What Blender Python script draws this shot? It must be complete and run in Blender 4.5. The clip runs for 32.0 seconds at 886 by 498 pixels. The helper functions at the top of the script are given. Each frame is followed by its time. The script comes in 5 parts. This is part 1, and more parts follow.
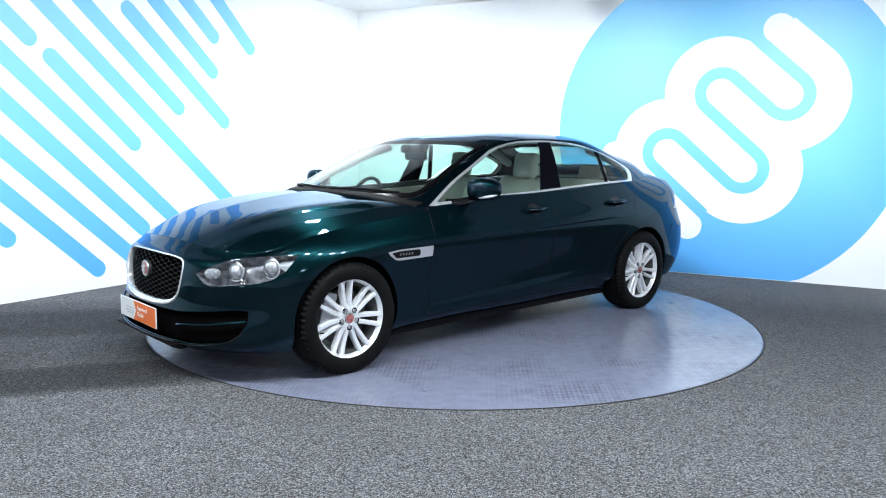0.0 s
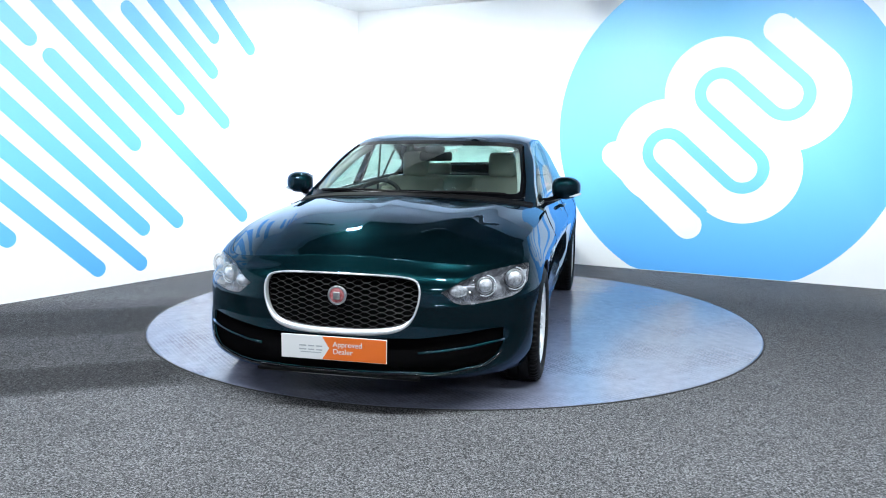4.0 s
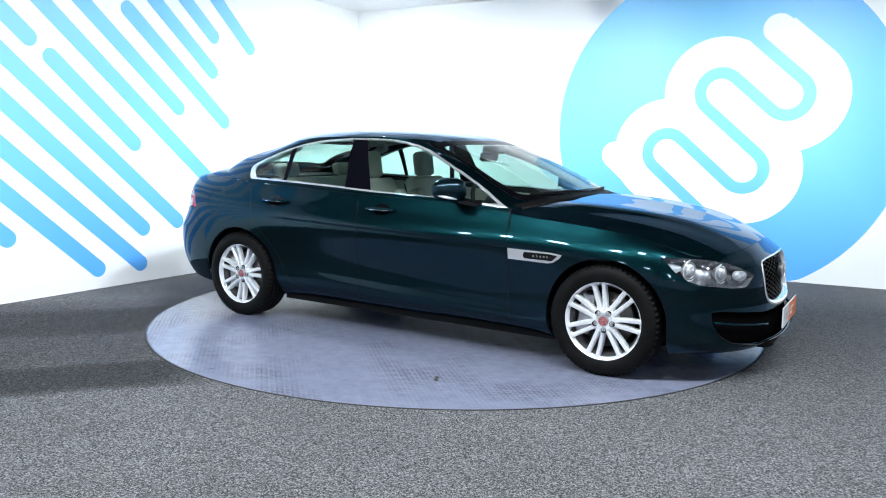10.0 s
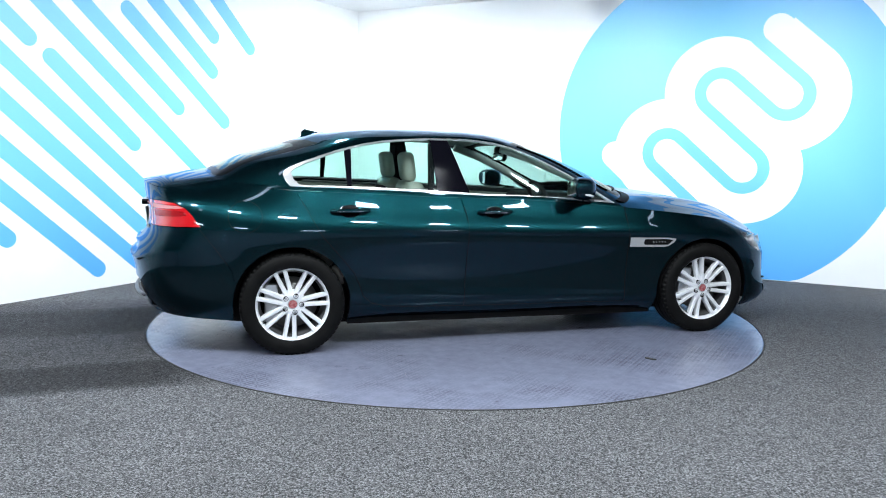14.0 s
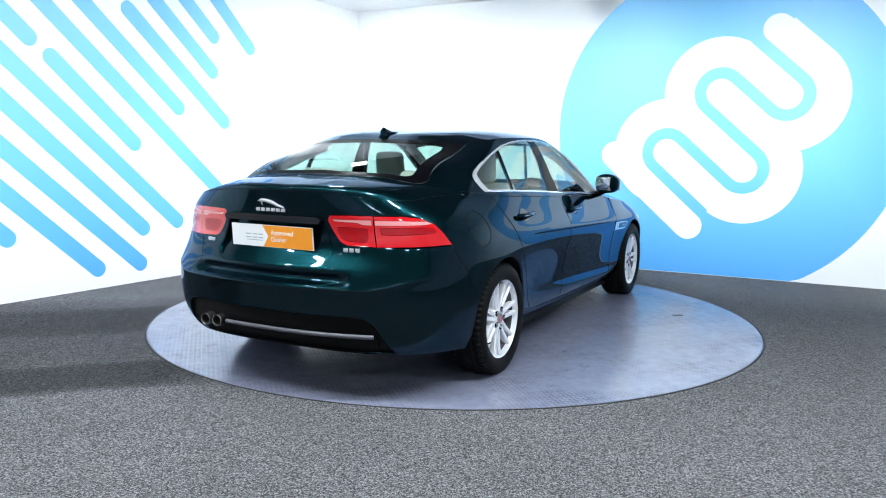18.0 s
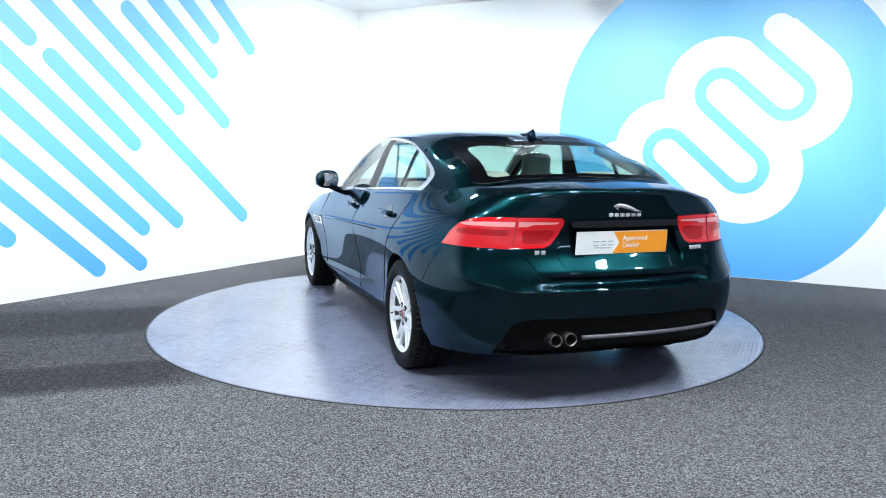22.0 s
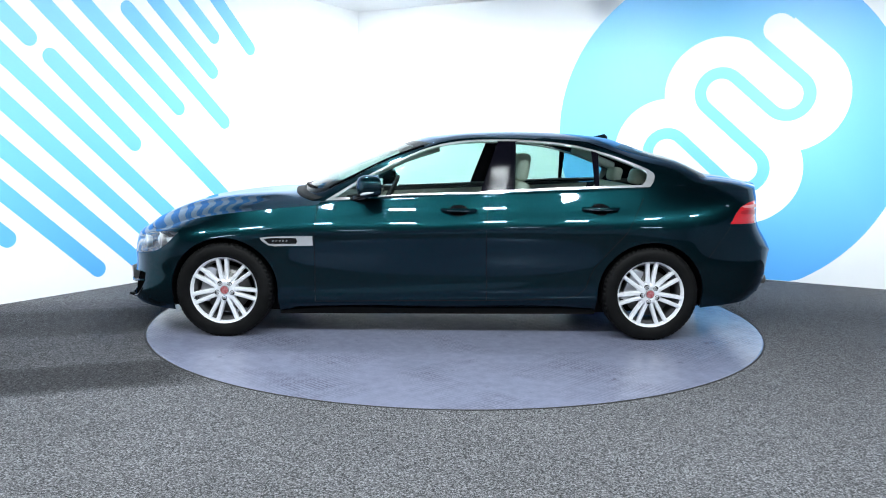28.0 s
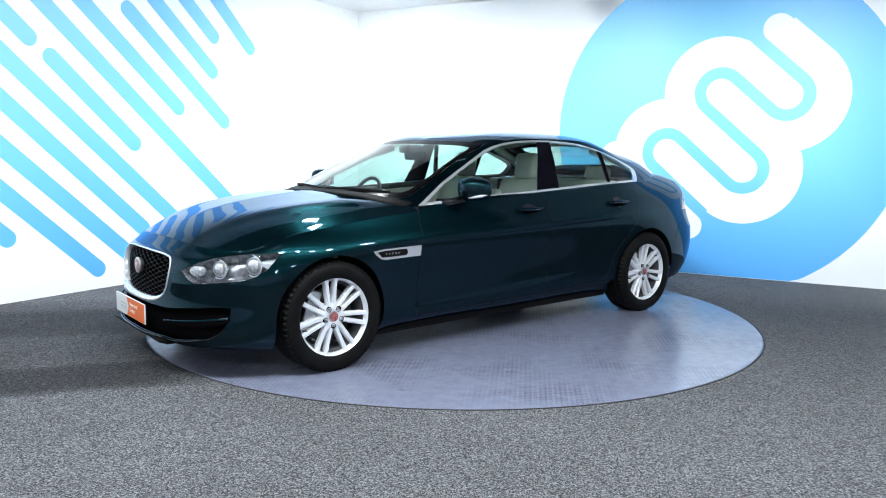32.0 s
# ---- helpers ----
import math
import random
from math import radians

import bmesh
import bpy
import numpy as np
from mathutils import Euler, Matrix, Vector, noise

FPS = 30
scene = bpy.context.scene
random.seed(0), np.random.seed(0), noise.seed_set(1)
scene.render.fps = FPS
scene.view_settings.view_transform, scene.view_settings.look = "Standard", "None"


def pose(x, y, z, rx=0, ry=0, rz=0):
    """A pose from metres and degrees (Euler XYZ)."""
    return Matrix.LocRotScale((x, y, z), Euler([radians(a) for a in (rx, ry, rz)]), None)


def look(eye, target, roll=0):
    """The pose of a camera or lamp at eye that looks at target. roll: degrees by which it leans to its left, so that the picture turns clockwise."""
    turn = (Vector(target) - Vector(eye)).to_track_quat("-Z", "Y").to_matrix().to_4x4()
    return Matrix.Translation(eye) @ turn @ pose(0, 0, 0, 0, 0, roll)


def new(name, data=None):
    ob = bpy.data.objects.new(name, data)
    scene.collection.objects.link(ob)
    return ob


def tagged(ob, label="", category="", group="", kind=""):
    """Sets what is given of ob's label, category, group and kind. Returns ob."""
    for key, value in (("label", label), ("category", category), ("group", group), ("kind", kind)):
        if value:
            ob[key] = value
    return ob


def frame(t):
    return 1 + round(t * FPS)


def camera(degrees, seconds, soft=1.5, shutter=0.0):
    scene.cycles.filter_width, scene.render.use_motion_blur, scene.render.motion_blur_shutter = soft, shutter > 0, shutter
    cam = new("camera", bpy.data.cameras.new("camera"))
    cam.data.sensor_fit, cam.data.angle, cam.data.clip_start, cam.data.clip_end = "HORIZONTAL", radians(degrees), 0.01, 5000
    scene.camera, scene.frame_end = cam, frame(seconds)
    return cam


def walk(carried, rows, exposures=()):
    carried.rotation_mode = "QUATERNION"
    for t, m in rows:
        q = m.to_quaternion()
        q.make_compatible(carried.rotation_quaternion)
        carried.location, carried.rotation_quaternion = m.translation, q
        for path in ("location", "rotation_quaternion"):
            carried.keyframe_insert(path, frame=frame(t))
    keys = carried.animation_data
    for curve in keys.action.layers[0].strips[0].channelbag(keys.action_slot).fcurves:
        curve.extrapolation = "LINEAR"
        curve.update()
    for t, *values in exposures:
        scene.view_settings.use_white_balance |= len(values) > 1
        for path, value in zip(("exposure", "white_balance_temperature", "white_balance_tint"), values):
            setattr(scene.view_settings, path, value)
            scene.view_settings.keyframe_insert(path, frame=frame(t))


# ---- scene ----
cam = camera(60.08, 32.0, soft=1.0)
EYE = (0.0, -5.8305, 1.257)
CAM = Matrix.Translation(EYE) @ Euler((0, 0, radians(0.855))).to_matrix().to_4x4() @ pose(0, 0, 0, 90 - 7.433) @ pose(0, 0, 0, 0, 0, 0.689)
walk(cam, [(0.0, CAM), (32.0, CAM)], [(0.0, 0.0), (32.0, 0.0)])

# turn of the table in degrees: rest, run-up, steady turn, run-down
TURN = [(0.0, -137.05), (0.5, -136.61), (1.0, -134.49), (1.5, -130.94), (2.0, -125.37), (3.0, -113.80), (4.0, -101.83),
        (5.0, -89.80), (6.0, -77.84), (7.0, -65.98), (8.0, -54.18), (9.0, -42.41), (10.0, -30.67), (11.0, -18.94),
        (12.0, -7.25), (13.0, 4.42), (14.0, 16.06), (15.0, 27.71), (16.0, 39.38), (17.0, 51.10), (18.0, 62.92), (19.0, 74.83),
        (20.0, 86.83), (21.0, 98.89), (22.0, 110.97), (23.0, 122.99), (24.0, 134.91), (25.0, 146.70), (26.0, 158.35),
        (27.0, 169.93), (28.0, 181.49), (29.0, 193.12), (30.0, 204.77), (30.5, 210.38), (31.0, 215.25), (31.5, 218.25),
        (32.0, 219.61)]

# ---------------------------------------------------------------- light
world = bpy.data.worlds.new("world")
scene.world = world
world.use_nodes = True
world.node_tree.nodes["Background"].inputs[0].default_value = (0.75, 0.82, 0.9, 1)
world.node_tree.nodes["Background"].inputs[1].default_value = 0.02

LAMP_Z = 2.80
# wall washers: where they hang, the wall point they aim at, watts
WASHERS = [((0.85, 1.45), (-1.75, 3.14), 30), ((-0.2, -0.1), (-2.78, 1.42), 22), ((-1.2, -1.8), (-3.8, -0.3), 20), ((-2.2, -3.5), (-4.8, -2.0), 18),
           ((-1.6, 0.9), (-0.35, 3.55), 30), ((0.1, 0.0), (1.44, 2.65), 24), ((1.9, -0.9), (3.23, 1.76), 22), ((3.7, -1.8), (5.0, 0.87), 20)]
AIM_Z = 1.25
# the row of small lamps over the near edge of the table
FRONT_LAMPS = [(-3.15, -2.7), (-2.25, -2.8), (-1.35, -2.9), (-0.45, -2.9), (0.45, -2.9), (1.35, -2.9), (2.25, -2.8), (3.15, -2.7)]
# unseen fill lamps behind the camera, added to brighten what faces it
FILL_LAMPS = [(-3.6, -6.7), (-1.2, -6.7), (1.2, -6.7), (3.6, -6.7)]
DOWNLIGHT = (-1.12, 0.14)
SPOT, HEAD_SIZE, SQUARE, PANEL = (0.24, 0.10), (0.30, 0.16), (0.2, 0.2), (0.6, 0.3)
COOL = (0.865, 0.948, 1.0)


def lamp(m, size, watts, spread=180):
    data = bpy.data.lights.new("lamp_light", "AREA")
    data.shape, data.size, data.size_y, data.energy, data.color, data.spread = "RECTANGLE", *size, watts, COOL, radians(spread)
    ob = new("lamp_light", data)
    ob.matrix_world = m
    return ob


def washer_pose(p, q):
    return look((*p, LAMP_Z), (*q, AIM_Z))


for p, q, watts in WASHERS:
    lamp(washer_pose(p, q) @ pose(0, 0, -0.012), HEAD_SIZE, watts * 1.1, 74)
for x, y in FRONT_LAMPS:
    lamp(pose(x, y, LAMP_Z - 0.012), SPOT, 36)
for x, y in FILL_LAMPS:
    lamp(pose(x, y, LAMP_Z - 0.012), PANEL, 32)
lamp(pose(*DOWNLIGHT, LAMP_Z - 0.012), SQUARE, 25, 120)

# ---------------------------------------------------------------- materials


def material(name, colour, rough=0.5, metal=0.0, **more):
    m = bpy.data.materials.new(name)
    m.use_nodes = True
    b = m.node_tree.nodes["Principled BSDF"]
    b.inputs["Base Color"].default_value = (*colour, 1)
    b.inputs["Roughness"].default_value = rough
    b.inputs["Metallic"].default_value = metal
    for k, v in more.items():
        b.inputs[k.replace("_", " ").replace("coat weight", "Coat Weight")].default_value = v
    return m


def node(m, kind, **inputs):
    n = m.node_tree.nodes.new(kind)
    for k, v in inputs.items():
        n.inputs[k].default_value = v
    return n


def link(m, a, b):
    m.node_tree.links.new(a, b)


def bsdf(m):
    return m.node_tree.nodes["Principled BSDF"]


def mottled(m, lo, hi, scale, fine=0.0, rough=None, bump=0.0, bump_scale=None, distance=0.002):
    """Two scales of colour noise, roughness noise and bump."""
    tc = node(m, "ShaderNodeTexCoord")
    n1 = node(m, "ShaderNodeTexNoise", Scale=scale, Detail=6.0, Roughness=0.6)
    link(m, tc.outputs["Object"], n1.inputs["Vector"])
    fac = n1.outputs["Fac"]
    if fine:
        n2 = node(m, "ShaderNodeTexNoise", Scale=fine, Detail=3.0, Roughness=0.7)
        link(m, tc.outputs["Object"], n2.inputs["Vector"])
        mix = node(m, "ShaderNodeMath")
        mix.operation = "MULTIPLY_ADD"
        link(m, n2.outputs["Fac"], mix.inputs[0])
        mix.inputs[1].default_value = 0.6
        mul = node(m, "ShaderNodeMath")
        mul.operation = "MULTIPLY"
        mul.inputs[1].default_value = 0.4
        link(m, fac, mul.inputs[0])
        link(m, mul.outputs[0], mix.inputs[2])
        fac = mix.outputs[0]
    ramp = node(m, "ShaderNodeValToRGB")
    ramp.color_ramp.elements[0].position, ramp.color_ramp.elements[1].position = 0.3, 0.7
    ramp.color_ramp.elements[0].color, ramp.color_ramp.elements[1].color = (*lo, 1), (*hi, 1)
    link(m, fac, ramp.inputs[0])
    link(m, ramp.outputs[0], bsdf(m).inputs["Base Color"])
    if rough:
        mr = node(m, "ShaderNodeMapRange")
        mr.inputs["To Min"].default_value, mr.inputs["To Max"].default_value = rough
        link(m, n1.outputs["Fac"], mr.inputs["Value"])
        link(m, mr.outputs[0], bsdf(m).inputs["Roughness"])
    if bump:
        n3 = node(m, "ShaderNodeTexNoise", Scale=bump_scale or fine or scale, Detail=2.0)
        link(m, tc.outputs["Object"], n3.inputs["Vector"])
        bp = node(m, "ShaderNodeBump", Strength=bump, Distance=distance)
        link(m, n3.outputs["Fac"], bp.inputs["Height"])
        link(m, bp.outputs[0], bsdf(m).inputs["Normal"])
    return m


WALL = mottled(material("white_wall_paint", (0.8, 0.8, 0.8), 0.55), (0.77, 0.78, 0.79), (0.83, 0.84, 0.85), 1.2, 0, (0.5, 0.65), 0.05, 60)
CEIL = mottled(material("ceiling_paint", (0.7, 0.7, 0.7), 0.7), (0.80, 0.81, 0.82), (0.86, 0.87, 0.88), 1.5)
HALL_WALL = mottled(material("bounce_wall_paint", (0.66, 0.70, 0.80), 0.6), (0.60, 0.65, 0.76), (0.68, 0.73, 0.84), 1.5, 0, (0.5, 0.7))
DARK_WALL = mottled(material("dark_wall_paint", (0.06, 0.06, 0.07), 0.6), (0.05, 0.055, 0.065), (0.08, 0.085, 0.095), 1.5, 0, (0.5, 0.7))
def carpet():
    """Loop-pile carpet in mixed greys, darker in bands that run from the table to the far left."""
    m = material("grey_carpet", (0.1, 0.1, 0.1), 0.95)
    tc = node(m, "ShaderNodeTexCoord")
    n1 = node(m, "ShaderNodeTexNoise", Scale=135.0, Detail=2.5, Roughness=0.85)
    n2 = node(m, "ShaderNodeTexNoise", Scale=0.9, Detail=5.0, Roughness=0.6)
    for n in (n1, n2):
        link(m, tc.outputs["Object"], n.inputs["Vector"])
    ramp = node(m, "ShaderNodeValToRGB")
    e = ramp.color_ramp.elements
    e[0].position, e[0].color = 0.36, (0.012, 0.012, 0.014, 1)
    e[1].position, e[1].color = 0.66, (0.325, 0.325, 0.345, 1)
    k = e.new(0.5)
    k.color = (0.09, 0.09, 0.094, 1)
    link(m, n1.outputs["Fac"], ramp.inputs[0])
    # distance across the bands, which run from the table to the far left
    sep = node(m, "ShaderNodeSeparateXYZ")
    link(m, tc.outputs["Object"], sep.inputs[0])

    def math_node(op, a, b):
        n = node(m, "ShaderNodeMath")
        n.operation = op
        for i, v in enumerate((a, b)):
            if isinstance(v, (int, float)):
                n.inputs[i].default_value = v
            else:
                link(m, v, n.inputs[i])
        return n.outputs[0]
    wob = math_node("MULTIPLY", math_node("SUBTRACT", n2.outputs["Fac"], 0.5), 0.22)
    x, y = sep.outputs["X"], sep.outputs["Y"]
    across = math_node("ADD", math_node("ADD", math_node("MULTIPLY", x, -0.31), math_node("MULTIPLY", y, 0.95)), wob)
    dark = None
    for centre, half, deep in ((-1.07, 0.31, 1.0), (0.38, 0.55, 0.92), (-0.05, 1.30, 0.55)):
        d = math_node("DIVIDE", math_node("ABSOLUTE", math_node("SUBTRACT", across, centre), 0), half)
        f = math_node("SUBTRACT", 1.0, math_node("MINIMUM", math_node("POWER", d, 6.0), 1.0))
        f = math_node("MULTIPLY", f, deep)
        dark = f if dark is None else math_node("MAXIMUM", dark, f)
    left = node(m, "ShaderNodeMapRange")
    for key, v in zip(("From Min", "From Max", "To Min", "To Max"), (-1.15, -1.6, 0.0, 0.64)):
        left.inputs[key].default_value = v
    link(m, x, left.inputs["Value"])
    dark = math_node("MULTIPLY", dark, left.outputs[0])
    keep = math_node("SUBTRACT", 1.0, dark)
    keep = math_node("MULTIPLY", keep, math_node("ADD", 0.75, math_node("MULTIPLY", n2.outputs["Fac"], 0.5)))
    mx = node(m, "ShaderNodeMix")
    mx.data_type, mx.blend_type = "RGBA", "MULTIPLY"
    mx.inputs["Factor"].default_value = 1.0
    comb = node(m, "ShaderNodeCombineColor")
    for i in range(3):
        link(m, keep, comb.inputs[i])
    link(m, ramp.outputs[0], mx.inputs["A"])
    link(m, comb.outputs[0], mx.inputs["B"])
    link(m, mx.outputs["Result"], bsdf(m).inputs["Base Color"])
    bsdf(m).inputs["Specular IOR Level"].default_value = 0.1
    bp = node(m, "ShaderNodeBump", Strength=0.7, Distance=0.005)
    link(m, n1.outputs["Fac"], bp.inputs["Height"])
    link(m, bp.outputs[0], bsdf(m).inputs["Normal"])
    return m


CARPET = carpet()
VINYL_WHITE = material("white_vinyl", (0.8, 0.8, 0.8), 0.5)


def gradient(name, top, bottom, z0, z1, s0=0.0, s1=0.0):
    """Vinyl whose blue runs from top to bottom and along the wall."""
    m = material(name, top, 0.45)
    tc = node(m, "ShaderNodeTexCoord")
    sep = node(m, "ShaderNodeSeparateXYZ")
    link(m, tc.outputs["Object"], sep.inputs[0])
    a = node(m, "ShaderNodeMapRange")
    for k, v in zip(("From Min", "From Max", "To Min", "To Max"), (z1, z0, 0.0, 1.0)):
        a.inputs[k].default_value = v
    link(m, sep.outputs["Z"], a.inputs["Value"])
    fac = a.outputs[0]
    if s1 > s0:
        b = node(m, "ShaderNodeMapRange")
        for k, v in zip(("From Min", "From Max", "To Min", "To Max"), (s0, s1, 0.0, 1.0)):
            b.inputs[k].default_value = v
        link(m, sep.outputs["X"], b.inputs["Value"])
        av = node(m, "ShaderNodeMath")
        av.operation = "MAXIMUM"
        link(m, fac, av.inputs[0])
        link(m, b.outputs[0], av.inputs[1])
        fac = av.outputs[0]
    mx = node(m, "ShaderNodeMix")
    mx.data_type = "RGBA"
    mx.inputs["A"].default_value, mx.inputs["B"].default_value = (*top, 1), (*bottom, 1)
    link(m, fac, mx.inputs["Factor"])
    link(m, mx.outputs["Result"], bsdf(m).inputs["Base Color"])
    return m


STRIPE_BLUE = gradient("stripe_blue_vinyl", (0.19, 0.50, 0.86), (0.09, 0.37, 0.84), 0.0, 2.6)
CIRCLE_BLUE = gradient("circle_blue_vinyl", (0.20, 0.55, 0.86), (0.10, 0.40, 0.84), 0.0, 2.3, 4.6, 6.2)
PLATE = mottled(material("painted_steel_plate", (0.2, 0.21, 0.25), 0.35, 0.0), (0.172, 0.184, 0.255), (0.245, 0.26, 0.35), 1.6, 14.0, (0.15, 0.25), 0.0)
bsdf(PLATE).inputs["Specular IOR Level"].default_value = 0.45


def chequer(m):
    """Raised lozenges in two slants, worn flat in patches."""
    tc = node(m, "ShaderNodeTexCoord")
    waves = []
    for a in (45, -45):
        mp = node(m, "ShaderNodeMapping")
        mp.inputs["Rotation"].default_value = (0, 0, radians(a))
        link(m, tc.outputs["Object"], mp.inputs["Vector"])
        w = node(m, "ShaderNodeTexWave", Scale=12.0)
        link(m, mp.outputs[0], w.inputs["Vector"])
        waves.append(w.outputs["Fac"])
    ck = node(m, "ShaderNodeTexChecker", Scale=38.0)
    link(m, tc.outputs["Object"], ck.inputs["Vector"])
    mx = node(m, "ShaderNodeMix")
    link(m, ck.outputs["Fac"], mx.inputs["Factor"])
    link(m, waves[0], mx.inputs["A"])
    link(m, waves[1], mx.inputs["B"])
    wear = node(m, "ShaderNodeTexNoise", Scale=1.7, Detail=4.0)
    link(m, tc.outputs["Object"], wear.inputs["Vector"])
    mr = node(m, "ShaderNodeMapRange")
    for k, v in zip(("From Min", "From Max", "To Min", "To Max"), (0.46, 0.66, 0.08, 1.0)):
        mr.inputs[k].default_value = v
    link(m, wear.outputs["Fac"], mr.inputs["Value"])
    st = node(m, "ShaderNodeMath")
    st.operation = "MULTIPLY"
    link(m, mx.outputs["Result"], st.inputs[0])
    link(m, mr.outputs[0], st.inputs[1])
    bp = node(m, "ShaderNodeBump", Strength=0.22, Distance=0.0025)
    link(m, st.outputs[0], bp.inputs["Height"])
    link(m, bp.outputs[0], bsdf(m).inputs["Normal"])
    # the lozenges' relief shaded into the colour, and a few dark scuffs
    base = bsdf(m).inputs["Base Color"].links[0].from_socket
    sc = node(m, "ShaderNodeTexNoise", Scale=5.0, Detail=6.0, Roughness=0.7)
    link(m, tc.outputs["Object"], sc.inputs["Vector"])
    scuff = node(m, "ShaderNodeMapRange")
    for k, v in zip(("From Min", "From Max", "To Min", "To Max"), (0.63, 0.70, 1.0, 0.62)):
        scuff.inputs[k].default_value = v
    link(m, sc.outputs["Fac"], scuff.inputs["Value"])
    relief = node(m, "ShaderNodeMath")
    relief.operation = "MULTIPLY_ADD"
    link(m, st.outputs[0], relief.inputs[0])
    relief.inputs[1].default_value, relief.inputs[2].default_value = -0.42, 1.0
    gs = node(m, "ShaderNodeMath")
    gs.operation = "MULTIPLY"
    link(m, relief.outputs[0], gs.inputs[0])
    link(m, scuff.outputs[0], gs.inputs[1])
    cc = node(m, "ShaderNodeCombineColor")
    for i in range(3):
        link(m, gs.outputs[0], cc.inputs[i])
    mm = node(m, "ShaderNodeMix")
    mm.data_type, mm.blend_type = "RGBA", "MULTIPLY"
    mm.inputs["Factor"].default_value = 1.0
    link(m, base, mm.inputs["A"])
    link(m, cc.outputs[0], mm.inputs["B"])
    link(m, mm.outputs["Result"], bsdf(m).inputs["Base Color"])


chequer(PLATE)
RIM_EDGE = material("table_edge_rubber", (0.03, 0.03, 0.032), 0.7)
FIXTURE = material("lamp_housing", (0.6, 0.6, 0.6), 0.4)
GLOW = material("lamp_diffuser", (1, 1, 1), 0.5)
bsdf(GLOW).inputs["Emission Color"].default_value = (0.95, 0.98, 1, 1)
bsdf(GLOW).inputs["Emission Strength"].default_value = 12.0

# ---------------------------------------------------------------- mesh helpers


def mesh_of(bm, name, mat=None, smooth=True):
    me = bpy.data.meshes.new(name)
    bm.normal_update()
    bm.to_mesh(me)
    bm.free()
    if smooth:
        me.shade_smooth()
    if mat:
        for m in (mat if isinstance(mat, (list, tuple)) else [mat]):
            me.materials.append(m)
    return me


def part(name, bm, mat, parent, label="", smooth=True):
    ob = new(name, mesh_of(bm, name, mat, smooth))
    ob.parent = parent
    return tagged(ob, label=label)


def thing(name, m=Matrix(), label="", category="", group="", kind=""):
    ob = new(name)
    ob.empty_display_size = 0.1
    ob.matrix_world = m
    return tagged(ob, label, category, group, kind)


def prism(bm, pts, axis, lo, hi):
    """A solid from an outline in the plane across axis (0, 1, 2), from lo to hi along it."""
    def place(p, h):
        q = list(p)
        q.insert(axis, h)
        return bm.verts.new(q)
    a, b = [place(p, lo) for p in pts], [place(p, hi) for p in pts]
    n = len(pts)
    fs = [bm.faces.new(a), bm.faces.new(b[::-1])]
    for i in range(n):
        fs.append(bm.faces.new((a[(i + 1) % n], a[i], b[i], b[(i + 1) % n])))
    bmesh.ops.recalc_face_normals(bm, faces=fs)
    return a + b


def box(bm, x0, x1, y0, y1, z0, z1, bevel=0.0):
    vs = prism(bm, [(y0, z0), (y1, z0), (y1, z1), (y0, z1)], 0, x0, x1)
    if bevel:
        es = list({e for v in vs for e in v.link_edges})
        bmesh.ops.bevel(bm, geom=es, offset=bevel, segments=2, affect="EDGES", profile=0.6)


def boxed(x0, x1, y0, y1, z0, z1, bevel=0.0):
    bm = bmesh.new()
    box(bm, x0, x1, y0, y1, z0, z1, bevel)
    return bm


def lathe(bm, profile, n=48, axis=2, centre=(0, 0, 0), closed=False, a0=0.0, a1=2 * math.pi):
    """Turns (radius, height) points about an axis."""
    full = abs(a1 - a0 - 2 * math.pi) < 1e-6
    rings = []
    for i in range(n if full else n + 1):
        a = a0 + (a1 - a0) * i / n
        ring = []
        for r, h in profile:
            p = [r * math.cos(a), r * math.sin(a)]
            p.insert(axis, h)
            ring.append(bm.verts.new([p[k] + centre[k] for k in range(3)]))
        rings.append(ring)
    fs = []
    m = len(profile)
    for i in range(n):
        p, q = rings[i], rings[(i + 1) % len(rings)]
        for k in range(m if closed else m - 1):
            k2 = (k + 1) % m
            try:
                fs.append(bm.faces.new((p[k], q[k], q[k2], p[k2])))
            except ValueError:
                pass
    bmesh.ops.recalc_face_normals(bm, faces=fs)
    return rings


def capsule(p, q, r, n=12):
    """Outline of a bar with round ends."""
    a = math.atan2(q[1] - p[1], q[0] - p[0])
    out = []
    for c, s in ((q, -math.pi / 2), (p, math.pi / 2)):
        out += [(c[0] + r * math.cos(a + s + math.pi * i / n), c[1] + r * math.sin(a + s + math.pi * i / n)) for i in range(n + 1)]
    return out


def tube(bm, pts, r, n=8, closed=False):
    """A round bar along points."""
    pts = [Vector(p) for p in pts]
    rings = []
    m = len(pts)
    for i, p in enumerate(pts):
        d = (pts[(i + 1) % m] - pts[i - 1]) if closed else (pts[min(i + 1, m - 1)] - pts[max(i - 1, 0)])
        d.normalize()
        u = d.cross(Vector((0, 0, 1)))
        if u.length < 0.05:
            u = d.cross(Vector((0, 1, 0)))
        u.normalize()
        w = d.cross(u)
        rr = r[i] if isinstance(r, (list, tuple)) else r
        rings.append([bm.verts.new(p + rr * (math.cos(2 * math.pi * k / n) * u + math.sin(2 * math.pi * k / n) * w)) for k in range(n)])
    fs = []
    for i in range(m if closed else m - 1):
        a, b = rings[i], rings[(i + 1) % m]
        for k in range(n):
            fs.append(bm.faces.new((a[k], a[(k + 1) % n], b[(k + 1) % n], b[k])))
    if not closed:
        fs += [bm.faces.new(rings[0]), bm.faces.new(rings[-1][::-1])]
    bmesh.ops.recalc_face_normals(bm, faces=fs)


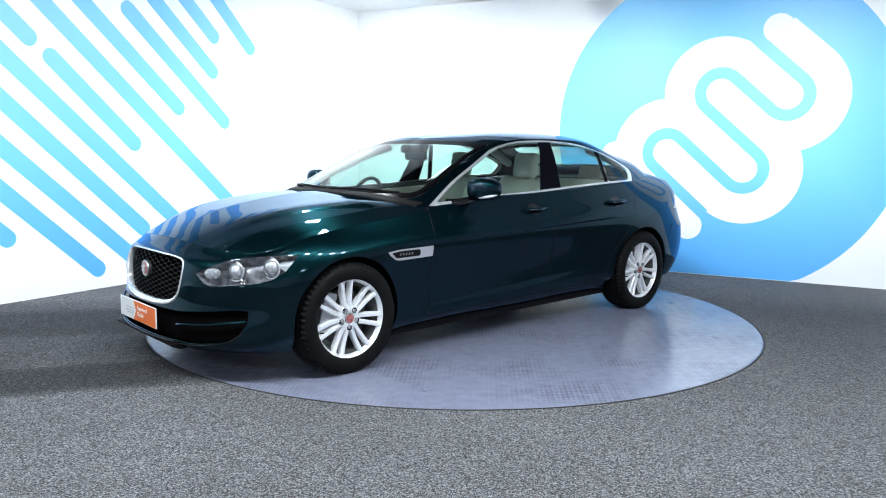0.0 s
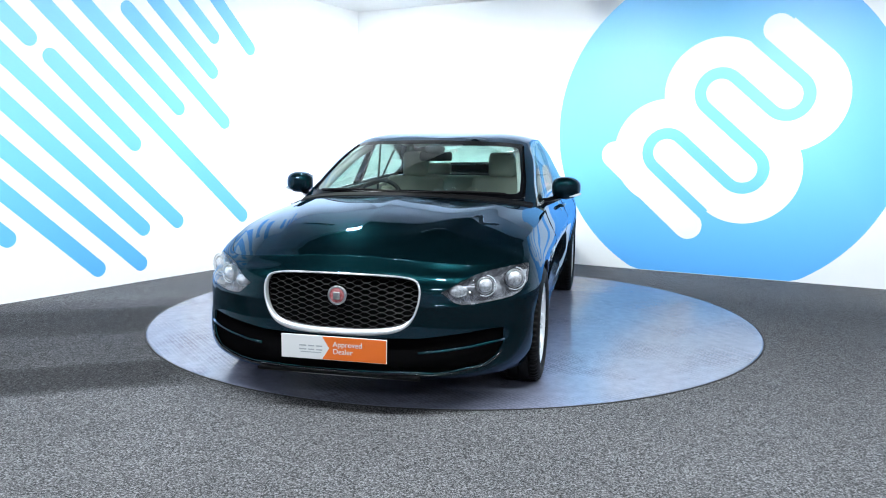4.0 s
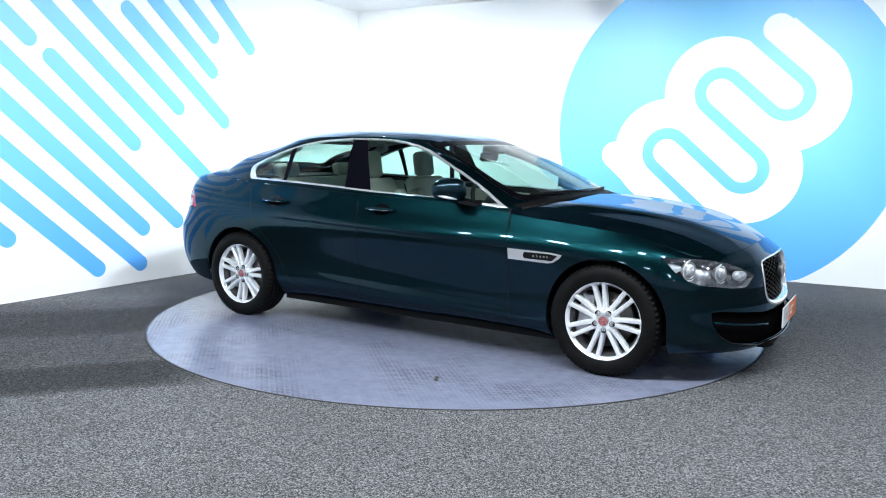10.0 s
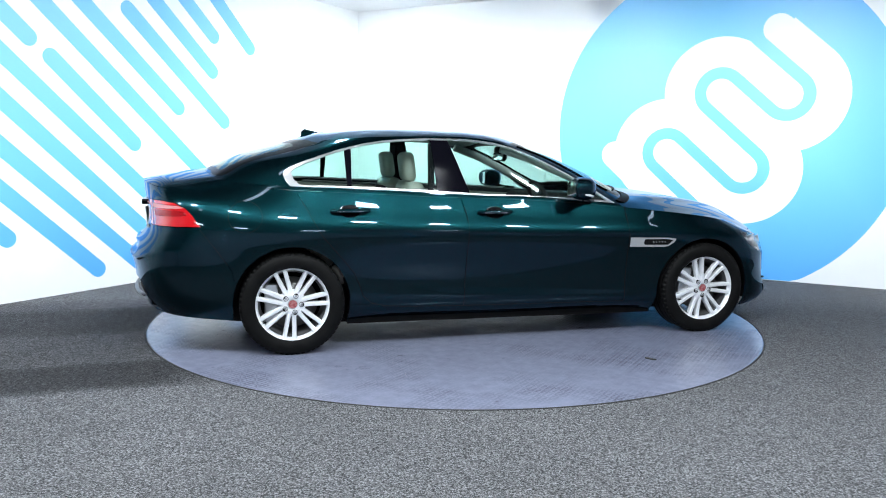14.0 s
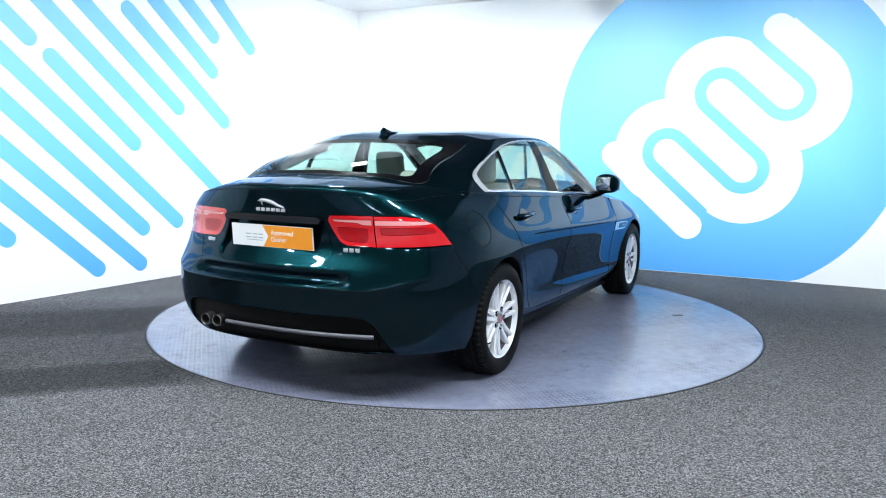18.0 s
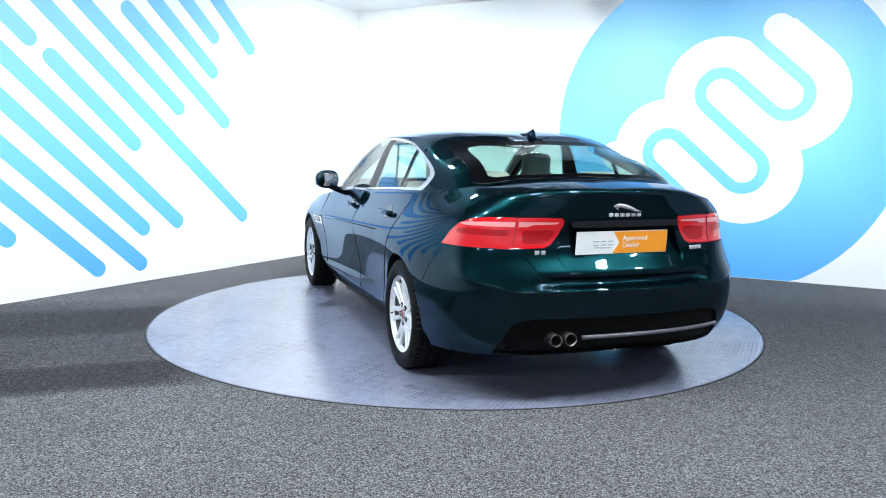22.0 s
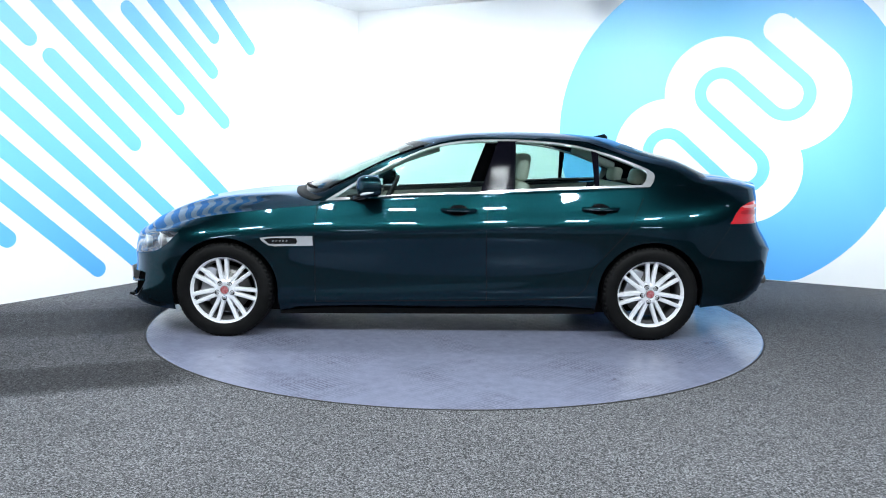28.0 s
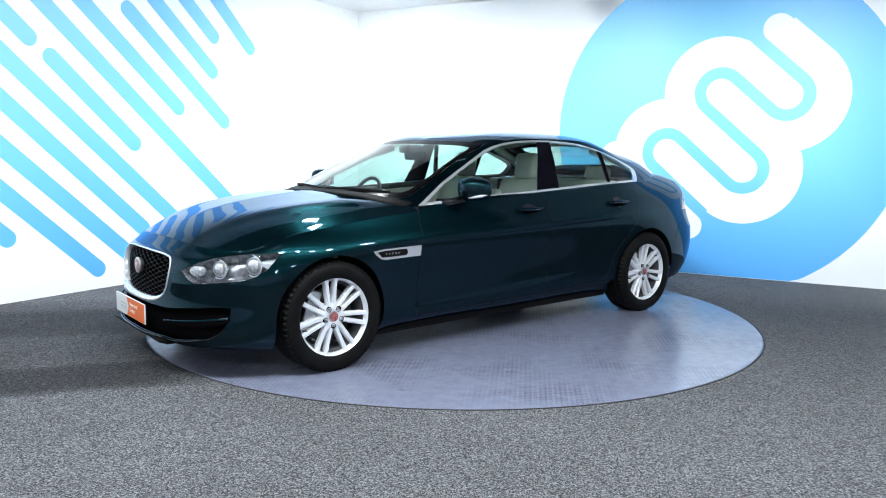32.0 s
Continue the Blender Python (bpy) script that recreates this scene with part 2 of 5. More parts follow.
# ---------------------------------------------------------------- the studio
CORNER = Vector((-1.243, 4.0, 0))
LEFT_DIR, RIGHT_DIR = radians(-120.73), radians(-26.65)
CEIL_Z = 2.94


def wall(name, direction, length, y0, y1, label, mat, x0=0.0):
    """A wall from the corner along a direction: its own x runs along it, y lies to the left of x."""
    ob = new(name, mesh_of(boxed(x0, length, y0, y1, -0.02, CEIL_Z + 0.1), name, mat, False))
    ob.matrix_world = Matrix.Translation(CORNER) @ Euler((0, 0, direction)).to_matrix().to_4x4()
    return tagged(ob, label, "wall", kind="structure")


wall_left = wall("wall_left", LEFT_DIR, 9.5, -0.15, 0.0, "white painted studio wall with blue diagonal stripes", WALL)
wall_right = wall("wall_right", RIGHT_DIR, 8.5, 0.0, 0.15, "white painted studio wall with a large blue disc emblem", WALL, -0.16)


def decal(name, outline, parent, y, mat, label=""):
    """Thin vinyl on a wall, as a sheet with its own edge. outline: (along, height)."""
    bm = bmesh.new()
    prism(bm, outline, 1, min(0, y), max(0, y))
    return part(name, bm, mat, parent, label, False)


# slanted stripes: the ends of their middle lines along the wall and in height
STRIPES = [((4.85, 2.65), (4.232, 2.103)), ((4.052, 1.965), (3.295, 1.275)), ((4.2, 2.85), (2.79, 1.62)), ((3.31, 2.46), (2.22, 1.507)),
           ((3.4, 2.92), (2.359, 1.999)), ((2.95, 2.9), (2.332, 2.344)), ((2.46, 2.88), (1.844, 2.285)), ((4.55, 2.79), (2.0, 0.533)),
           ((5.35, 2.75), (2.847, 0.535)), ((5.6, 2.6), (3.234, 0.494)), ((5.6, 2.2), (3.28, 0.17)), ((5.6, 1.86), (3.716, 0.172)),
           ((5.7, 1.6), (4.495, 0.512)), ((5.9, 1.4), (5.2, 0.77)), ((2.05, 2.89), (1.99, 2.83))]
for p, q in STRIPES:
    decal("stripe", capsule(p, q, 0.0725), wall_left, 0.0015, STRIPE_BLUE)

# the emblem: a blue disc with a looped white bar in it, slanted at 42 degrees
DISC = (4.357, 1.482, 1.679)
ring = [(DISC[0] + DISC[2] * math.cos(2 * math.pi * i / 96), DISC[1] + DISC[2] * math.sin(2 * math.pi * i / 96)) for i in range(96)]
decal("emblem_disc", [(a, max(0.0, min(b, CEIL_Z))) for a, b in ring if b > -0.2], wall_right, -0.0015, CIRCLE_BLUE, "sky-blue vinyl disc")


def slant(t, n):
    """Emblem axes to the wall's: t along the bars (down and along), n across them."""
    return (0.741 * t + 0.671 * n, -0.671 * t + 0.741 * n)


BARS = [3.126 + 0.391 * i for i in range(6)]
LOOPS = [(2.02, BARS[1]), (2.68, BARS[2]), (1.99, BARS[3]), (2.47, BARS[4])]
R_OUT, R_BAR, R_LINE, W_LINE = 0.551, 0.143, 0.1955, 0.057
white = [capsule(slant(1.638, BARS[0]), slant(2.707, BARS[0]), R_BAR), capsule(slant(1.961, BARS[5]), slant(2.47, BARS[5]), R_BAR)]
for t, n in LOOPS:
    c = slant(t, n)
    white.append([(c[0] + R_OUT * math.cos(2 * math.pi * i / 64), c[1] + R_OUT * math.sin(2 * math.pi * i / 64)) for i in range(64)])
for t0, t1, n0, n1 in ((2.02, 2.68, BARS[0] - R_BAR, BARS[2]), (2.02, 2.68, BARS[1] - R_BAR, BARS[2] + R_OUT),
                       (1.99, 2.47, BARS[2], BARS[3] + R_OUT), (1.99, 2.47, BARS[3], BARS[4] + R_OUT)):
    if t1 == 2.47 and n1 > BARS[4]:
        t0 = 2.0
    white.append([slant(t0, n0), slant(t1, n0), slant(t1, n1), slant(t0, n1)])
for i, o in enumerate(white):
    decal("emblem_bar", o, wall_right, -0.0025 - 0.0003 * i, VINYL_WHITE, "white vinyl loop")
# the blue line that winds between the bars
line = [(2.74, BARS[0] + R_LINE)]
for k, (t, n) in enumerate(LOOPS):
    out = -1 if k % 2 == 0 else 1
    line += [(t + out * R_LINE * math.sin(math.pi * i / 20), n - R_LINE * math.cos(math.pi * i / 20)) for i in range(21)]
line.append((1.86, BARS[4] + R_LINE))
bm = bmesh.new()
rows = []
for i, p in enumerate(line):
    a, b = Vector(line[max(i - 1, 0)]), Vector(line[min(i + 1, len(line) - 1)])
    d = (b - a).normalized()
    side = Vector((-d.y, d.x)) * W_LINE
    rows.append([bm.verts.new((u[0], -0.0062, u[1])) for u in (slant(*(Vector(p) + side)), slant(*(Vector(p) - side)))])
for a, b in zip(rows, rows[1:]):
    bm.faces.new((a[0], a[1], b[1], b[0]))
bmesh.ops.recalc_face_normals(bm, faces=bm.faces[:])
part("emblem_line", bm, CIRCLE_BLUE, wall_right, "sky-blue line winding between white bars", False)

# floor, ceiling and the unseen rest of the hall behind the camera
def sheet(name, pts, z0, z1, mat, label, category):
    bm = bmesh.new()
    prism(bm, pts, 2, z0, z1)
    return tagged(new(name, mesh_of(bm, name, mat, False)), label, category, kind="structure")


lw = lambda s: (CORNER.x + s * math.cos(LEFT_DIR), CORNER.y + s * math.sin(LEFT_DIR))
rw = lambda s: (CORNER.x + s * math.cos(RIGHT_DIR), CORNER.y + s * math.sin(RIGHT_DIR))
HALL = [(CORNER.x, CORNER.y), lw(9.5), (lw(9.5)[0], -9.0), (rw(8.5)[0], -9.0), rw(8.5)]
R_TABLE = 2.229
bm = bmesh.new()
ncirc = 128
inner = [(R_TABLE + 0.006) * Vector((math.cos(2 * math.pi * i / ncirc), math.sin(2 * math.pi * i / ncirc))) for i in range(ncirc)]
vi = [bm.verts.new((p.x, p.y, -0.004)) for p in inner]
vd = [bm.verts.new((p.x, p.y, -0.06)) for p in inner]
vo = [bm.verts.new((p.x * 7, p.y * 7, -0.004)) for p in inner]
for i in range(ncirc):
    j = (i + 1) % ncirc
    bm.faces.new((vi[i], vo[i], vo[j], vi[j]))
    bm.faces.new((vd[i], vi[i], vi[j], vd[j]))
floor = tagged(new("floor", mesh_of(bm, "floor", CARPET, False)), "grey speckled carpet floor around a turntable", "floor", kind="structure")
ceiling = sheet("ceiling", [(CORNER.x, CORNER.y), lw(6.5), (lw(6.5)[0] + 2.0, lw(6.5)[1] + 0.6), (0.2, 1.9), (rw(8.5)[0] - 1.0, rw(8.5)[1] - 2.1), rw(8.5)], CEIL_Z, CEIL_Z + 0.1, CEIL, "pale grey painted ceiling along the studio walls", "ceiling")
hall_ceiling = sheet("ceiling_hall", HALL, CEIL_Z + 0.11, CEIL_Z + 0.2, DARK_WALL, "dark ceiling of the hall", "ceiling")
# unseen walls, kept pale and blue to brighten reflections in the car
for name, p, q in (("wall_back", (lw(9.5)[0], -9.0), (rw(8.5)[0], -9.0)), ("wall_side", rw(8.5), (rw(8.5)[0], -9.0)), ("wall_rear", lw(9.5), (lw(9.5)[0], -9.0))):
    a, b = Vector(p), Vector(q)
    d = (b - a).normalized()
    nrm = Vector((-d.y, d.x)) * 0.1
    sheet(name, [p, q, tuple(b + nrm), tuple(a + nrm)], -0.05, CEIL_Z + 0.1, HALL_WALL, "unseen pale blue-grey wall added to brighten the car's reflections", "wall")

# unseen panels, added to hold down bounce and reflections on the camera side
sheet("ceiling_dark", [(-7.5, -1.0), (-7.5, -9.0), (7.5, -9.0), (7.5, -1.0)], CEIL_Z - 0.06, CEIL_Z - 0.01, DARK_WALL, "unseen dark panels added under the ceiling on the open side", "ceiling")

# hanging light panels
def light_panel(x, y, w, d, rz, glow=None):
    ob = thing("light_panel", pose(x, y, LAMP_Z, 0, 0, rz), "slim white ceiling light panel hung on wires, out of view", "ceiling light", "studio light panels")
    bm = bmesh.new()
    box(bm, -w / 2 - 0.02, w / 2 + 0.02, -d / 2 - 0.02, d / 2 + 0.02, 0.0, 0.04, 0.004)
    part("housing", bm, FIXTURE, ob)
    part("diffuser", boxed(-w / 2, w / 2, -d / 2, d / 2, -0.006, -0.001), glow or GLOW, ob)
    for sx in (-1, 1):
        bm = bmesh.new()
        tube(bm, [(sx * w * 0.4, 0, 0.03), (sx * w * 0.4, 0, CEIL_Z - LAMP_Z + 0.115)], 0.002, 6)
        part("wire", bm, FIXTURE, ob)


for x, y in FRONT_LAMPS:
    light_panel(x, y, *SPOT, 0)
for x, y in FILL_LAMPS:
    light_panel(x, y, *PANEL, 0)
light_panel(*DOWNLIGHT, *SQUARE, 0)
for p, q, watts in WASHERS:
    m = washer_pose(p, q)
    ob = thing("spotlight", Matrix.Translation((*p, LAMP_Z)), "black track spotlight turned to the wall", "spotlight", "studio spotlights")
    turn_m = Matrix.Translation((*p, LAMP_Z)).inverted() @ m
    bm = bmesh.new()
    box(bm, -0.17, 0.17, -0.10, 0.10, 0.0, 0.10, 0.01)
    bmesh.ops.transform(bm, matrix=turn_m, verts=bm.verts[:])
    part("head", bm, DARK_WALL, ob)
    bm = boxed(-0.15, 0.15, -0.08, 0.08, -0.006, -0.001)
    bmesh.ops.transform(bm, matrix=turn_m, verts=bm.verts[:])
    part("lens", bm, GLOW, ob)
    bm = bmesh.new()
    tube(bm, [(0, 0, 0.05), (0, 0, CEIL_Z + 0.115 - LAMP_Z)], 0.012, 8)
    part("stem", bm, DARK_WALL, ob)

# ---------------------------------------------------------------- the turntable
turntable = thing("turntable", Matrix(), "round blue-grey steel chequer-plate turntable set in the carpet", "turntable")
bm = bmesh.new()
lathe(bm, [(0.0001, -0.05), (0.0001, 0.0), (R_TABLE - 0.012, 0.0), (R_TABLE - 0.004, -0.004), (R_TABLE - 0.004, -0.05)], 128)
part("deck", bm, PLATE, turntable, smooth=False)
bm = bmesh.new()
lathe(bm, [(R_TABLE - 0.0038, -0.05), (R_TABLE - 0.0038, -0.001), (R_TABLE + 0.004, -0.001), (R_TABLE + 0.004, -0.05)], 128)
part("edge_strip", bm, RIM_EDGE, turntable, "black rubber edge", False)
bm = bmesh.new()
# dark chip mark on the plate, laid on as a thin raised flake
chip = [(1.74 + 0.035 * math.cos(a) * (1 + 0.3 * math.sin(3 * a)), 0.015 * math.sin(a) * (1 + 0.4 * math.cos(2 * a))) for a in np.linspace(0, 2 * math.pi, 15)[:-1]]
ca, sa = math.cos(radians(-62.3)), math.sin(radians(-62.3))
bm = bmesh.new()
prism(bm, [(x * ca - y * sa, x * sa + y * ca) for x, y in chip], 2, 0.0, 0.006)
part("chip_mark", bm, RIM_EDGE, turntable, "small black chip mark", False)

# ---------------------------------------------------------------- the car: materials
def flake_paint(name):
    """Near-black green base, a soft lobe of green flakes and a smoke-blue clear coat."""
    m = material(name, (0.0003, 0.0012, 0.0018), 0.5)
    b = bsdf(m)
    b.inputs["Specular IOR Level"].default_value = 0.0
    tc = node(m, "ShaderNodeTexCoord")
    v = node(m, "ShaderNodeTexVoronoi", Scale=900.0)
    n = node(m, "ShaderNodeTexNoise", Scale=3.0, Detail=3.0)
    for k in (v, n):
        link(m, tc.outputs["Object"], k.inputs["Vector"])
    mx = node(m, "ShaderNodeMix")
    mx.data_type = "RGBA"
    mx.inputs["A"].default_value, mx.inputs["B"].default_value = (0.0004, 0.0042, 0.0048, 1), (0.0030, 0.0270, 0.0330, 1)
    link(m, v.outputs["Color"], mx.inputs["Factor"])
    g = node(m, "ShaderNodeBsdfGlossy", Roughness=0.30)
    link(m, mx.outputs["Result"], g.inputs["Color"])
    add = node(m, "ShaderNodeAddShader")
    link(m, b.outputs[0], add.inputs[0])
    link(m, g.outputs[0], add.inputs[1])
    mr = node(m, "ShaderNodeMapRange")
    mr.inputs["To Min"].default_value, mr.inputs["To Max"].default_value = 0.006, 0.02
    link(m, n.outputs["Fac"], mr.inputs["Value"])
    coat = node(m, "ShaderNodeBsdfGlossy")
    coat.inputs["Color"].default_value = (0.60, 0.76, 1.0, 1)
    link(m, mr.outputs[0], coat.inputs["Roughness"])
    lw_ = node(m, "ShaderNodeLayerWeight", Blend=0.5)
    pw = node(m, "ShaderNodeMath")
    pw.operation = "POWER"
    link(m, lw_.outputs["Facing"], pw.inputs[0])
    pw.inputs[1].default_value = 5.0
    fr = node(m, "ShaderNodeMath")
    fr.operation = "MULTIPLY_ADD"
    link(m, pw.outputs[0], fr.inputs[0])
    fr.inputs[1].default_value, fr.inputs[2].default_value = 0.95, 0.033
    top_mix = node(m, "ShaderNodeMixShader")
    link(m, fr.outputs[0], top_mix.inputs[0])
    link(m, add.outputs[0], top_mix.inputs[1])
    link(m, coat.outputs[0], top_mix.inputs[2])
    link(m, top_mix.outputs[0], m.node_tree.nodes["Material Output"].inputs["Surface"])
    return m


PAINT = flake_paint("dark_green_metallic_paint")
BLACK_GLOSS = material("gloss_black_trim", (0.003, 0.003, 0.004), 0.08)
PILLAR_BLACK = material("black_pillar_film", (0.004, 0.004, 0.007), 0.08)
SCREEN_BORDER = material("black_screen_border", (0.002, 0.002, 0.003), 0.25)
PITCH_BLACK = material("matt_black_void", (0.003, 0.003, 0.0033), 0.95)
BLACK = mottled(material("black_plastic", (0.012, 0.012, 0.013), 0.55), (0.002, 0.002, 0.0022), (0.004, 0.004, 0.0045), 30.0, 0, (0.45, 0.65))
CHROME = material("chrome", (0.86, 0.87, 0.88), 0.08, 1.0)
BRIGHT = material("bright_trim", (0.84, 0.85, 0.87), 0.2, 0.72)
SATIN = material("satin_steel", (0.55, 0.55, 0.56), 0.3, 1.0)
RUBBER = mottled(material("tyre_rubber", (0.02, 0.02, 0.02), 0.6), (0.003, 0.003, 0.003), (0.007, 0.007, 0.007), 12.0, 0, (0.45, 0.7), 0.15, 300.0, 0.001)
for m_, k_ in ((RUBBER, 0.12), (BLACK, 0.12), (PITCH_BLACK, 0.0), (PILLAR_BLACK, 0.025), (SCREEN_BORDER, 0.06)):
    bsdf(m_).inputs["Specular IOR Level"].default_value = k_
ALLOY = material("silver_alloy", (0.88, 0.89, 0.91), 0.28, 0.25)


def thin_glass(name, tint):
    """A thin pane: tinted and clear, with a mirror gloss that grows at grazing angles."""
    m = material(name, tint, 0.0)
    t = node(m, "ShaderNodeBsdfTransparent")
    t.inputs[0].default_value = (*tint, 1)
    g = node(m, "ShaderNodeBsdfGlossy", Roughness=0.0)
    lw_ = node(m, "ShaderNodeLayerWeight", Blend=0.5)
    pw = node(m, "ShaderNodeMath")
    pw.operation = "POWER"
    link(m, lw_.outputs["Facing"], pw.inputs[0])
    pw.inputs[1].default_value = 4.5
    f = node(m, "ShaderNodeMath")
    f.operation = "MULTIPLY_ADD"
    link(m, pw.outputs[0], f.inputs[0])
    f.inputs[1].default_value, f.inputs[2].default_value = 0.93, 0.05
    mx = node(m, "ShaderNodeMixShader")
    link(m, f.outputs[0], mx.inputs[0])
    link(m, t.outputs[0], mx.inputs[1])
    link(m, g.outputs[0], mx.inputs[2])
    link(m, mx.outputs[0], m.node_tree.nodes["Material Output"].inputs["Surface"])
    return m


GLASS = thin_glass("tinted_glass", (0.56, 0.74, 0.69))
CLEAR = thin_glass("clear_lens", (0.93, 0.95, 0.97))
RED_LENS = material("red_lens", (0.55, 0.008, 0.012), 0.1)
DEEP_LENS = material("deep_red_lens", (0.33, 0.005, 0.008), 0.1)
bsdf(RED_LENS).inputs["Coat Weight"].default_value = 1.0

PALE_LENS = material("pale_red_lens", (0.70, 0.26, 0.26), 0.12)

# ---------------------------------------------------------------- the car: surfaces
OFFSET = Vector((0.126, -0.0746, 0.0))


def spline(pts, n_of, knots=None):
    """Curve of even curvature through control points; n_of: parameters in 0..len-1."""
    p = np.array(pts, float)
    n = len(p)
    d = np.maximum(np.linalg.norm(np.diff(p, axis=0), axis=1), 1e-6) if knots is None else np.diff(knots)
    a = np.zeros((n, n))
    r = np.zeros_like(p)
    a[0, 0] = a[-1, -1] = 1.0
    for i in range(1, n - 1):
        a[i, i - 1:i + 2] = d[i - 1], 2 * (d[i - 1] + d[i]), d[i]
        r[i] = 6 * ((p[i + 1] - p[i]) / d[i] - (p[i] - p[i - 1]) / d[i - 1])
    c = np.linalg.solve(a, r)
    s = np.clip(np.asarray(n_of, float), 0, n - 1)
    i = np.minimum(s.astype(int), n - 2)
    f = (s - i)[:, None]
    g, h = 1 - f, d[i][:, None]
    return g * p[i] + f * p[i + 1] + h * h / 6 * ((g**3 - g) * c[i] + (f**3 - f) * c[i + 1])


def ring_row(pts, u):
    """A half ring whose ends meet the middle plane at right angles."""
    head = [(pts[1][0], -pts[1][1], pts[1][2])]
    tail = [(pts[-2][0], -pts[-2][1], pts[-2][2])]
    return spline(head + list(pts) + tail, np.asarray(u) + 1)


def table(pairs):
    xs, ys = zip(*sorted(pairs))
    return lambda x: np.interp(x, xs, ys)


HOOD_Z = table([(2.2, 0.66), (2.085, 0.738), (2.03, 0.768), (1.96, 0.799), (1.85, 0.842), (1.63, 0.895), (1.41, 0.93), (1.2, 0.953), (1.0, 0.97)])

# feature lines of the lower body, from front middle round the side to rear middle
LOWER = [
    [(2.20, 0, .175), (2.18, .3, .172), (2.09, .56, .17), (1.93, .74, .17), (1.75, .83, .165), (1.41, .825, .14), (.95, .74, .145), (.2, .725, .145),
     (-.5, .725, .15), (-1.05, .755, .165), (-1.45, .83, .18), (-1.83, .84, .222), (-2.08, .74, .238), (-2.26, .46, .252), (-2.32, 0, .262)],
    [(2.245, 0, .21), (2.22, .3, .205), (2.13, .56, .205), (1.98, .76, .215), (1.78, .865, .235), (1.41, .882, .25), (.95, .853, .25), (.2, .842, .258),
     (-.5, .844, .268), (-1.05, .864, .28), (-1.45, .892, .295), (-1.865, .865, .31), (-2.165, .742, .325), (-2.325, .44, .34), (-2.37, 0, .345)],
    [(2.226, 0, .38), (2.202, .3, .385), (2.118, .56, .39), (1.975, .77, .41), (1.78, .88, .43), (1.41, .903, .45), (.95, .874, .40), (.2, .863, .40),
     (-.5, .863, .41), (-1.05, .884, .435), (-1.45, .916, .49), (-1.90, .880, .49), (-2.212, .750, .50), (-2.352, .43, .505), (-2.392, 0, .505)],
    [(2.215, 0, .55), (2.19, .3, .55), (2.11, .55, .555), (1.955, .77, .565), (1.75, .885, .575), (1.41, .915, .60), (.95, .904, .60), (.2, .899, .612),
     (-.5, .903, .625), (-1.05, .915, .635), (-1.45, .923, .65), (-1.90, .875, .63), (-2.205, .752, .60), (-2.362, .43, .595), (-2.405, 0, .595)],
    [(2.175, 0, .655), (2.15, .3, .655), (2.065, .55, .65), (1.92, .75, .645), (1.73, .865, .66), (1.41, .902, .695), (.95, .917, .70), (.2, .920, .715),
     (-.5, .923, .735), (-1.05, .925, .745), (-1.45, .915, .77), (-1.90, .855, .785), (-2.13, .745, .785), (-2.265, .43, .78), (-2.31, 0, .78)],
    [(2.132, 0, .695), (2.107, .3, .69), (2.03, .55, .672), (1.905, .735, .672), (1.70, .838, .718), (1.41, .861, .765), (.95, .876, .80), (.2, .876, .825),
     (-.5, .879, .845), (-1.05, .875, .865), (-1.45, .857, .895), (-1.88, .802, .925), (-2.12, .72, .920), (-2.262, .43, .912), (-2.303, 0, .91)],
    [(2.085, 0, .738), (2.062, .3, .725), (1.995, .55, .702), (1.875, .705, .700), (1.65, .795, .768), (1.41, .826, .815), (.95, .845, .866), (.2, .832, .930),
     (-.5, .833, .957), (-1.05, .822, .983), (-1.45, .792, 1.003), (-1.85, .712, 1.020), (-2.12, .645, 1.006), (-2.268, .40, 1.030), (-2.322, 0, 1.042)],
]
# and of the glasshouse
UPPER = [
    [(1.02, 0, .965), (.98, .40, .957), (.885, .69, .925), (.785, .782, .905), (.40, .806, .935), (-.3, .806, .963), (-.95, .80, .997),
     (-1.35, .785, 1.012), (-1.64, .722, 1.035), (-1.82, .63, 1.062), (-1.91, .4, 1.094), (-1.93, 0, 1.105)],
    [(.70, 0, 1.125), (.665, .39, 1.115), (.578, .652, 1.085), (.502, .728, 1.072), (.20, .752, 1.085), (-.35, .755, 1.10), (-.95, .748, 1.12),
     (-1.30, .725, 1.125), (-1.54, .665, 1.14), (-1.67, .58, 1.16), (-1.71, .38, 1.192), (-1.72, 0, 1.203)],
    [(.38, 0, 1.255), (.35, .385, 1.245), (.285, .612, 1.222), (.222, .672, 1.218), (-.02, .692, 1.24), (-.40, .697, 1.252), (-.95, .687, 1.25),
     (-1.2, .667, 1.235), (-1.38, .615, 1.215), (-1.455, .545, 1.225), (-1.485, .37, 1.255), (-1.50, 0, 1.265)],
    [(.15, 0, 1.333), (.125, .37, 1.325), (.072, .572, 1.300), (.012, .616, 1.302), (-.15, .636, 1.325), (-.45, .645, 1.337), (-.88, .63, 1.328),
     (-1.05, .605, 1.312), (-1.19, .565, 1.292), (-1.25, .50, 1.293), (-1.28, .36, 1.318), (-1.29, 0, 1.325)],
]
ROOF_Z = table([(.15, 1.333), (0, 1.358), (-.2, 1.381), (-.45, 1.391), (-.66, 1.391), (-.95, 1.379), (-1.15, 1.355), (-1.29, 1.325)])
BOOT_Z = table([(-1.93, 1.105), (-2.05, 1.09), (-2.2, 1.065), (-2.322, 1.042)])


